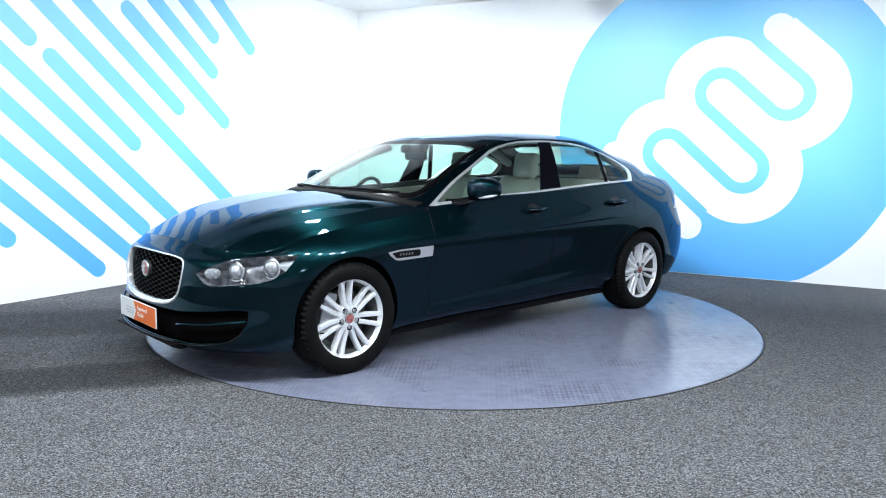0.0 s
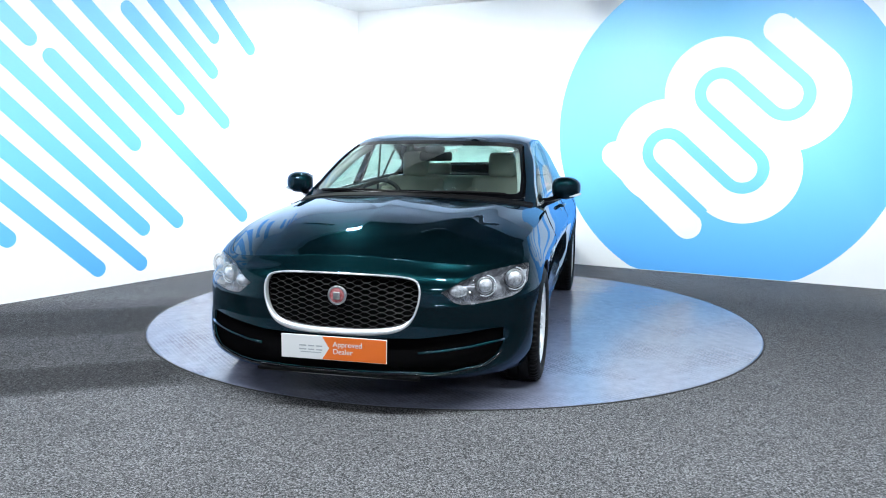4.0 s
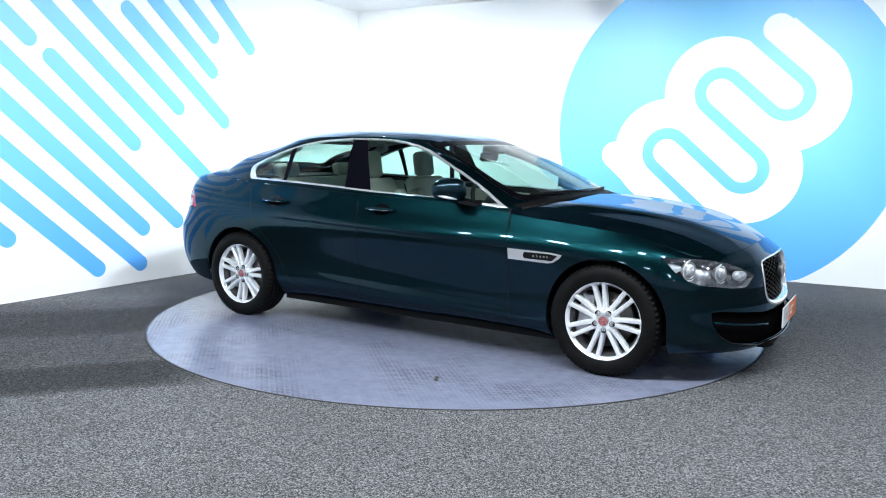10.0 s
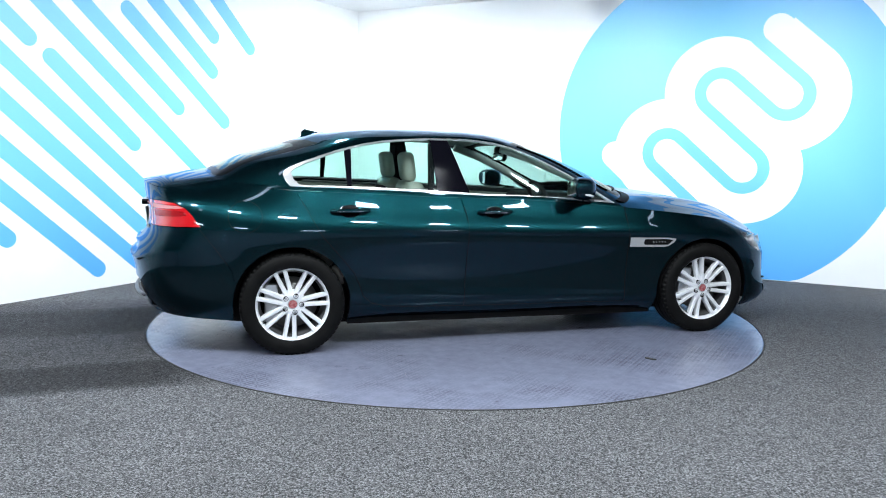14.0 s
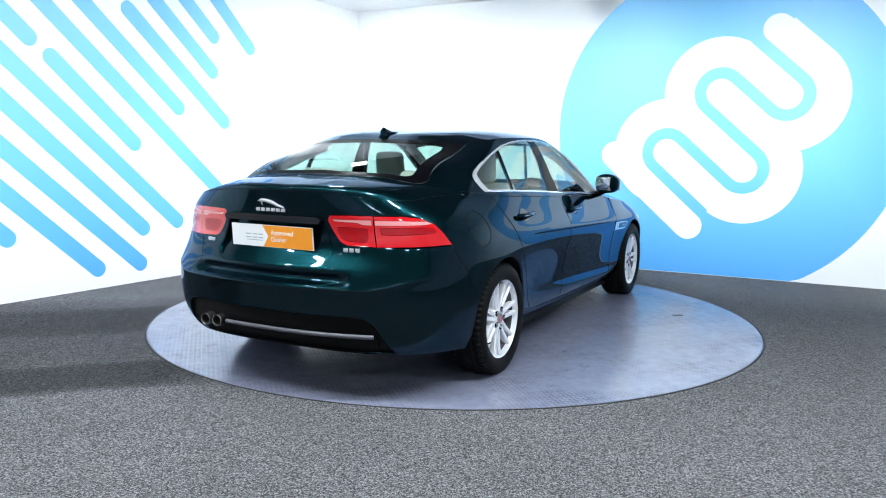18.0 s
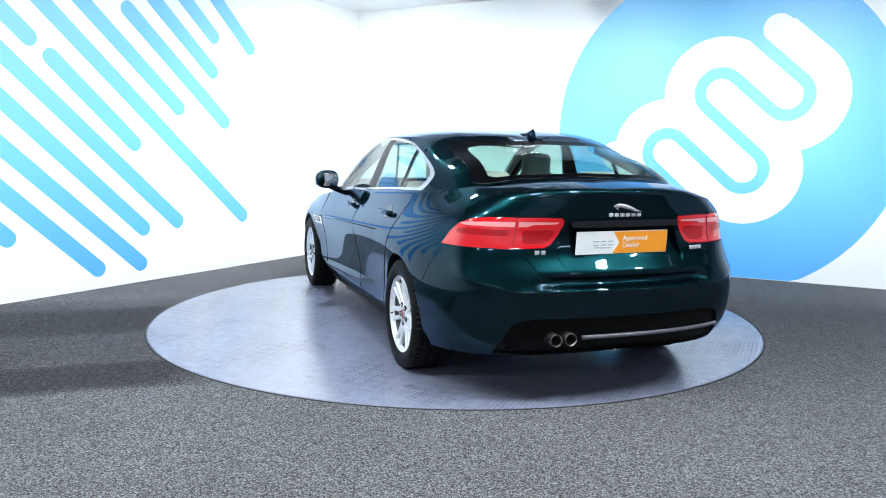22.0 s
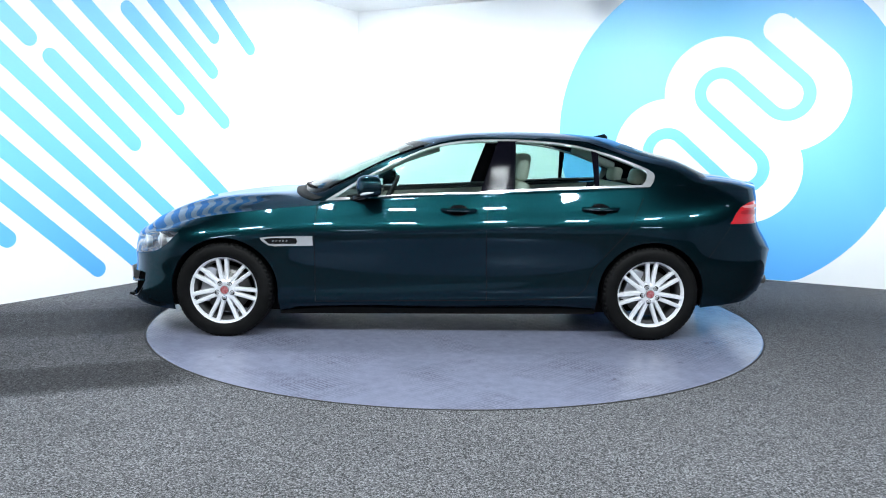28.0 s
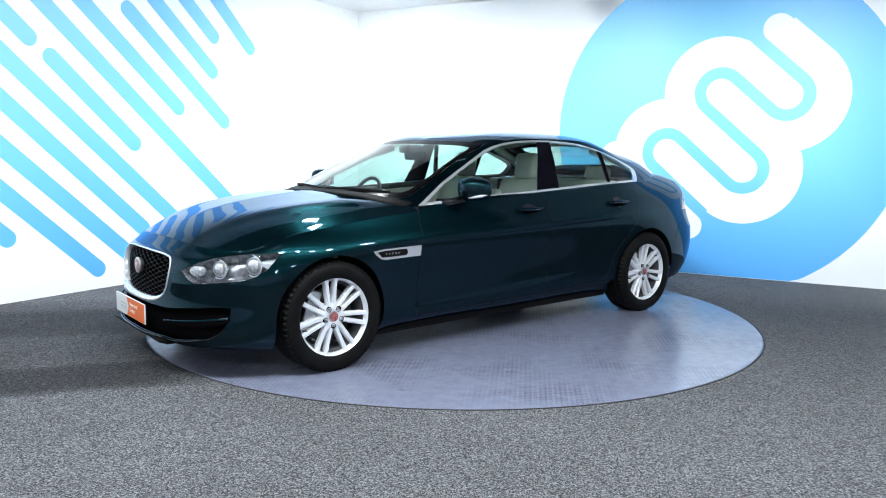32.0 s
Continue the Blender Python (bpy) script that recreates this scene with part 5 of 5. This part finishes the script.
def plate(m, field, label):
    """Own axes: x to the reader's right, z up, y towards the reader negative."""
    bm = bmesh.new()
    box(bm, -.262, .262, -.004, .004, -.057, .057, .0015)
    ob = part("number_plate", bm, PLATE_WHITE, car, label, False)
    ob.matrix_local = m
    bm = bmesh.new()
    prism(bm, [(-.055, -.055), (.260, -.055), (.260, .055), (-.055, .055), (-.02, .0)], 1, -.0048, -.0042)
    part("orange_field", bm, field, ob, smooth=False)
    for t, z in (("Approved", .009), ("Dealer", -.026)):
        words(t, .036, PRINT, ob, pose(-.002, -.0052, z, 90, 0, 0))
    for a, b, c, d in ((-.17, -.135, .004, .010), (-.125, -.095, .004, .010), (-.085, -.055, .004, .010), (-.17, -.135, -.014, -.008), (-.125, -.095, -.014, -.008), (-.085, -.055, -.014, -.008), (-.165, -.06, -.026, -.022)):
        part("print_bar", boxed(a, b, -.0048, -.0042, c, d), GREY_PRINT, ob, smooth=False)
    return ob


plate(pose(2.262, 0, .320, 0, 0, 90), PLATE_ORANGE, "white and orange dealer plate")
plate(pose(-2.300, 0.008, .806, 4, 0, -90), PLATE_YELLOW, "white and amber dealer plate")

DARK_STEEL = material("sooted_steel", (0.22, 0.21, 0.2), 0.35, 1.0)
# rear -----------------------------------------------------------------------
bm = bmesh.new()
prism(bm, [(-.30, .885), (.30, .885), (.31, .905), (.29, .918), (-.29, .918), (-.31, .905)], 0, -2.318, -2.27)
cpart("boot_handle", bm, BLACK_GLOSS, "gloss black boot handle strip", smooth=False)
# leaping emblem as a plain chrome sweep, and bars for the lettering
bm = bmesh.new()
tube(bm, [(tail_x(y, z) - .006, y, z) for y, z in ((.075, .985), (.05, .992), (.02, .988), (-.02, .978), (-.05, .965), (-.085, .957))], [.004, .009, .011, .010, .008, .003], 8)
tube(bm, [(tail_x(y, z) - .006, y, z) for y, z in ((.045, .988), (.06, .974), (.05, .968))], [.005, .004, .003], 6)
emblem = cpart("boot_emblem", bm, BRIGHT, "sweeping chrome emblem")
for i in range(6):
    y = .085 - i * .032
    bm = soft_box(-.003, .003, -.012, .012, -.009, .009, .002)
    cpart("letter_bar", turn(bm, pose(tail_x(y, .945) - .003, y, .943)), BRIGHT)
for s, n in ((1, 2), (-1, 3)):
    for i in range(n):
        y = s * (.435 + .03 * i) if s > 0 else -.43 - .03 * i
        bm = soft_box(-.003, .003, -.012, .012, -.010, .010, .002)
        cpart("letter_bar", turn(bm, pose(tail_x(y, .763) - .003, y, .763)), BRIGHT)
for y in (.405, .325):
    bm = bmesh.new()
    lathe(bm, [(.028, .10), (.031, .06), (.032, -.0), (.031, -.006), (.029, -.006), (.027, .0), (.025, .10)], 28, 0, (-2.375, y, .347))
    cpart("exhaust_tip", bm, DARK_STEEL, "round steel exhaust tip")
    bm = bmesh.new()
    lathe(bm, [(.0001, .0), (.027, .0)], 20, 0, (-2.32, y, .347))
    cpart("exhaust_bore", bm, BLACK)
bm = bmesh.new()
pts = [Vector((tail_x(y, .36) - .008, y, .352)) for y in np.linspace(.26, -.60, 24)]
tube(bm, pts, .011, 8)
cpart("diffuser_blade", bm, material("grey_satin_trim", (0.10, 0.10, 0.115), 0.3), "dark grey satin diffuser blade")

# sides ----------------------------------------------------------------------
def patch(poly, side, raise_y, name, mat, step=.02, label="", parent=None, deep=.012):
    """A shaped piece that follows the body side. poly: (x, z)."""
    bm = bmesh.new()
    d = [tuple(q) for q in dense(poly, step, True)]
    a = [bm.verts.new((x, side * (side_y(x, z) + raise_y), z)) for x, z in d]
    b = [bm.verts.new((x, side * (side_y(x, z) - deep), z)) for x, z in d]
    bm.faces.new(a)
    for i in range(len(d)):
        j = (i + 1) % len(d)
        bm.faces.new((a[i], a[j], b[j], b[i]))
    bmesh.ops.recalc_face_normals(bm, faces=bm.faces[:])
    return cpart(name, bm, mat, label, parent, False)


for side in (1, -1):
    v = patch([(1.172, .667), (1.155, .645), (1.115, .618), (1.08, .612), (.826, .618), (.826, .682), (1.1, .676)], side, .004, "fender_vent", BRIGHT, label="chrome fender vent")
    patch([(1.145, .660), (1.11, .628), (.935, .630), (.925, .645), (.935, .668), (1.09, .667)], side, .0055, "vent_slot", BLACK_GLOSS, parent=v)
    for k in range(5):
        patch([(1.08 - k * .022, .643), (1.09 - k * .022, .643), (1.086 - k * .022, .654), (1.076 - k * .022, .654)], side, .007, "vent_bar", CHROME, parent=v)
    # door handles over black patches that stand for the shade in their finger hollows
    for x0, x1, z, nm in ((-.015, -.245, .857, 0), (-.945, -1.185, .874, 1)):
        xm = (x0 + x1) / 2
        patch([(xm + .062 * math.cos(a), z + .038 * math.sin(a)) for a in np.linspace(0, 2 * math.pi, 20)[:-1]], side, .0012, "hollow_shade", BLACK_GLOSS, .03, deep=.004)
        bm = bmesh.new()
        pts = [(x0 + (x1 - x0) * f, side * (side_y(x0 + (x1 - x0) * f, z) + .012 + .02 * math.sin(math.pi * min(1, max(0, f))) ** 0.6), z + .003) for f in np.linspace(0, 1, 13)]
        tube(bm, pts, [.011 + .003 * math.sin(math.pi * f) for f in np.linspace(0, 1, 13)], 10)
        h = cpart("door_handle", bm, PAINT, "dark green door handle")
        bm = bmesh.new()
        tube(bm, [(p[0], p[1] + side * .011, p[2] - .003) for p in pts[2:11]], .0022, 6)
        part("handle_strip", bm, CHROME, h)
    # mirrors
    bm = bmesh.new()
    bmesh.ops.create_uvsphere(bm, u_segments=32, v_segments=20, radius=1)
    for p in bm.verts:
        q = p.co.copy()
        e = lambda t, k: math.copysign(abs(t) ** k, t)
        X = .452 + .082 * (e(q.x, .75) if q.x > 0 else e(q.x, .35) * .80)
        Y = .945 + .094 * e(q.y, .72)
        Z = 1.012 + .073 * e(q.z, .7) * (1 - .15 * max(0, q.y))
        X -= .04 * max(0, q.y)
        p.co = (X, side * Y, Z)
    if side < 0:
        bmesh.ops.reverse_faces(bm, faces=bm.faces[:])
    mir = cpart("door_mirror", bm, PAINT, "dark green door mirror")
    bm = bmesh.new()
    tube(bm, [(.508, side * .935, .961), (.504, side * .972, .962), (.484, side * 1.010, .966), (.452, side * 1.036, .973), (.415, side * 1.042, .978)], [.002, .007, .0085, .008, .002], 8)
    part("indicator_strip", bm, DRL, mir, "clear indicator strip")
    bm = soft_box(-.004, .004, -.075, .075, -.050, .050, .003)
    part("mirror_glass", turn(bm, pose(.381, side * .945, 1.012, 0, 0, -side * 6)), CHROME, mir)
    bm = bmesh.new()
    tube(bm, [(.60, side * .77, .918), (.54, side * .83, .925), (.48, side * .90, .950)], [.030, .026, .022], 10)
    part("mirror_arm", bm, BLACK_GLOSS, mir)
# dark seals in the door seams
for side in (1, -1):
    for line in ([(.82, .245), (.817, .67), (.803, .89)], DOOR_LINE[1:], [(-1.36, .95), (-1.24, .73), (-1.12, .59), (-1.04, .49), (-1.01, .42), (-.985, .345), (-.93, .295), (-.85, .275), (-.72, .262), (-.32, .252), (.82, .238)]):
        bm = bmesh.new()
        tube(bm, [(x, side * (side_y(x, z) - .0012), z) for x, z in [tuple(q) for q in dense(line, .03)]], .0034, 6)
        cpart("door_seal", bm, BLACK)
    bm = bmesh.new()
    tube(bm, [(x, side * (side_y(x, z) - .0012), z) for x, z in [tuple(q) for q in dense([(-1.945, .77), (-1.86, .66), (-1.79, .56)], .03)]], .0022, 6)
    cpart("bumper_seam", bm, BLACK)
# fuel flap seam on the right
bm = bmesh.new()
tube(bm, [(x, -(side_y(x, z) + .0002), z) for x, z in [(-1.685 + .098 * math.cos(a), .845 + .092 * math.sin(a)) for a in np.linspace(0, 2 * math.pi, 41)[:-1]]], .0022, 6, True)
cpart("fuel_flap", bm, BLACK, "round fuel flap seam")

# roof fin, wipers
bm = bmesh.new()
rows = []
for f in np.linspace(0, 1, 9):
    x = -1.10 - .185 * f
    h = .058 * min(1, f * 1.15) ** 1.3 * (1 if f < .9 else .75)
    w = .024 * (1 - .3 * f)
    zb = float(ROOF_Z(x)) - .004
    rows.append([bm.verts.new((x + s * 0, y, zb + hh)) for s, y, hh in ((0, -w, 0), (0, -w * .5, h * .35), (0, -.004, h), (0, .004, h), (0, w * .5, h * .35), (0, w, 0))])
for a, b in zip(rows, rows[1:]):
    for k in range(5):
        bm.faces.new((a[k], a[k + 1], b[k + 1], b[k]))
bm.faces.new(rows[-1])
bmesh.ops.recalc_face_normals(bm, faces=bm.faces[:])
lathe(bm, [(.0001, .016), (.6, .014), (.9, .007), (1.0, -.006)], 24, 2, (0, 0, 0))
for v in bm.verts:
    if abs(v.co.x) <= 1.001 and v.co.z < .02 and v.co.z > -.01:
        v.co = Vector((-1.20 + v.co.x * .11, v.co.y * .036, v.co.z + float(ROOF_Z(-1.20 + v.co.x * .11)) - .002))
cpart("roof_aerial", bm, PAINT, "shark-fin roof aerial")
for y0, y1 in ((-.62, .02), (.0, .60)):
    bm = bmesh.new()
    tube(bm, [(screen_x(y, .995) + .022, y, .985 + .012 * math.sin(math.pi * f)) for f, y in [(f, y0 + (y1 - y0) * f) for f in np.linspace(0, 1, 12)]], .008, 6)
    cpart("wiper", bm, BLACK, "black windscreen wiper")
bm = bmesh.new()
g = ring_row(UPPER[0], np.linspace(0, 2.8, 24))
for s in (1, -1):
    rows = [[bm.verts.new((p[0] + dx, s * p[1], p[2] + dz)) for dx, dz in ((-.03, .022), (.004, .008), (.035, .004), (.035, -.02))] for p in g]
    for a, b in zip(rows, rows[1:]):
        for k in range(3):
            bm.faces.new((a[k], a[k + 1], b[k + 1], b[k]))
bmesh.ops.recalc_face_normals(bm, faces=bm.faces[:])
cpart("scuttle", bm, BLACK, "black scuttle panel")

# inside ---------------------------------------------------------------------
LEATHER = mottled(material("cream_leather", (0.55, 0.52, 0.45), 0.5), (0.50, 0.475, 0.41), (0.60, 0.57, 0.50), 6.0, 0, (0.4, 0.6), 0.2, 180.0, 0.001)
DARK_TRIM = mottled(material("dark_cabin_trim", (0.02, 0.02, 0.022), 0.6), (0.015, 0.015, 0.017), (0.03, 0.03, 0.032), 12.0, 0, (0.5, 0.7))
bsdf(DARK_TRIM).inputs["Specular IOR Level"].default_value = 0.2
LINER = material("pale_headlining", (0.70, 0.70, 0.67), 0.9)


def seat(y):
    st = cpart("seat_back", turn(soft_box(-.06, .06, -.24, .24, 0, .60, .05), pose(-.42, y, .46, 0, -17, 0)), LEATHER, "cream leather front seat")
    part("seat_cushion", turn(soft_box(-.27, .27, -.25, .25, -.07, .07, .05), pose(-.10, y, .44, 0, -8, 0)), LEATHER, st)
    part("headrest", turn(soft_box(-.045, .045, -.108, .108, -.10, .10, .04), pose(-.60, y, 1.135, 0, -8, 0)), LEATHER, st)
    for s in (-1, 1):
        part("seat_bolster", turn(soft_box(-.07, .09, -.05, .05, .05, .50, .035), pose(-.40, y + s * .22, .46, 0, -17, 0)), LEATHER, st)
        bm = bmesh.new()
        tube(bm, [(-.60, y + s * .05, 1.00), (-.585, y + s * .05, 1.08)], .007, 8)
        part("headrest_post", bm, SATIN, st)
    bm = soft_box(-.012, .004, -.20, .20, .06, .54, .005)
    part("seat_shell", turn(bm, pose(-.49, y, .46, 0, -17, 0)), DARK_TRIM, st)


seat(.36)
seat(-.36)
bench = cpart("rear_bench_back", turn(soft_box(-.07, .07, -.62, .62, 0, .58, .05), pose(-1.17, 0, .48, 0, -24, 0)), LEATHER, "cream leather rear bench")
part("bench_cushion", turn(soft_box(-.24, .24, -.62, .62, -.08, .08, .05), pose(-.92, 0, .46, 0, -6, 0)), LEATHER, bench)
for y in (-.36, .36):
    part("headrest", turn(soft_box(-.045, .04, -.12, .12, -.055, .055, .03), pose(-1.43, y, 1.075, 0, -14, 0)), LEATHER, bench)
cpart("parcel_shelf", soft_box(-1.88, -1.42, -.60, .60, 1.015, 1.03, .006), DARK_TRIM, "dark parcel shelf")
dash = cpart("dashboard", turn(soft_box(-.25, .22, -.70, .70, -.20, .045, .05), pose(.74, 0, .87)), DARK_TRIM, "dark dashboard")
part("instrument_hood", turn(soft_box(-.10, .10, -.17, .17, -.04, .035, .03), pose(.55, -.36, .925)), DARK_TRIM, dash)
part("centre_console", soft_box(-.35, .55, -.12, .12, .35, .66, .03), DARK_TRIM, dash)
bm = bmesh.new()
tube(bm, [(0, .178 * math.cos(a), .178 * math.sin(a)) for a in np.linspace(0, 2 * math.pi, 41)[:-1]], .0145, 10, True)
wheel_m = pose(.40, -.37, .868, 0, -24, 0)
sw = cpart("steering_wheel", turn(bm, wheel_m), DARK_TRIM, "dark steering wheel on the right-hand side")
part("wheel_boss", turn(soft_box(-.015, .03, -.07, .07, -.06, .05, .02), wheel_m), DARK_TRIM, sw)
for a in (0, 180, 270):
    bm = soft_box(-.008, .008, .05, .17, -.018, .018, .006)
    part("wheel_spoke", turn(bm, wheel_m @ pose(0, 0, 0, a, 0, 0)), SATIN, sw)
bm = soft_box(-.012, .02, -.12, .12, -.033, .033, .02)
rv = cpart("rear_view_mirror", turn(bm, pose(.20, 0, 1.205, 0, 8, 0)), DARK_TRIM, "dark rear-view mirror")
part("mirror_glass", turn(soft_box(-.003, .001, -.11, .11, -.027, .027, .001), pose(.187, 0, 1.207, 0, 8, 0)), CHROME, rv)
part("mirror_stalk", soft_box(.17, .31, -.06, .06, 1.225, 1.283, .02), DARK_TRIM, rv)
bm = grid_bm(roof - np.array((0, 0, .022)), True)
bm.verts.layers.float_vector.remove(bm.verts.layers.float_vector["nrm"])
cpart("headlining", bm, LINER, "pale grey headlining")


def pillar_trim(name, knots, width, side):
    """A padded strip inside a roof pillar, along points of the glasshouse."""
    bm = bmesh.new()
    pts = []
    for u, row in knots:
        p = ring_row(UPPER[row], [u])[0]
        q = Vector((p[0], p[1], p[2]))
        q += (Vector((-.45, .25, .95)) - q).normalized() * .065
        pts.append(Vector((q.x, side * q.y, q.z)))
    tube(bm, pts, width, 8)
    cpart(name, bm, LINER, "pale inner pillar trim")


for side in (1, -1):
    pillar_trim("front_pillar_trim", ((2.3, 0), (2.3, 1), (2.3, 2), (2.35, 3)), .030, side)
    pillar_trim("rear_pillar_trim", ((8.0, 1), (7.9, 2), (7.9, 3)), .035, side)
for side in (1, -1):
    bm = bmesh.new()
    prism(bm, [(.78, .45), (.74, .88), (-.30, .935), (-1.28, .985), (-1.10, .45)], 1, side * .70, side * .775)
    card = cpart("door_card", bm, LEATHER, "cream leather door lining", smooth=False)
    part("door_card_top", turn(soft_box(-.98, 1.02, -.03, .03, -.03, .03, .015), pose(-.24, side * .755, .93, 0, 2.4, 0)), DARK_TRIM, card)
    cpart("seat_belt", turn(soft_box(-.022, .022, -.002, .002, -.3, .3, .001), pose(-.50, side * .655, .99, side * 4, 0, 0)), DARK_TRIM)

for ob in car.children:
    ob.location += OFFSET


def motions():
    """The table and the car turn together."""
    rows = [(t, pose(0, 0, 0, 0, 0, a)) for t, a in TURN]
    walk(turntable, rows)
    walk(car, rows)


motions()
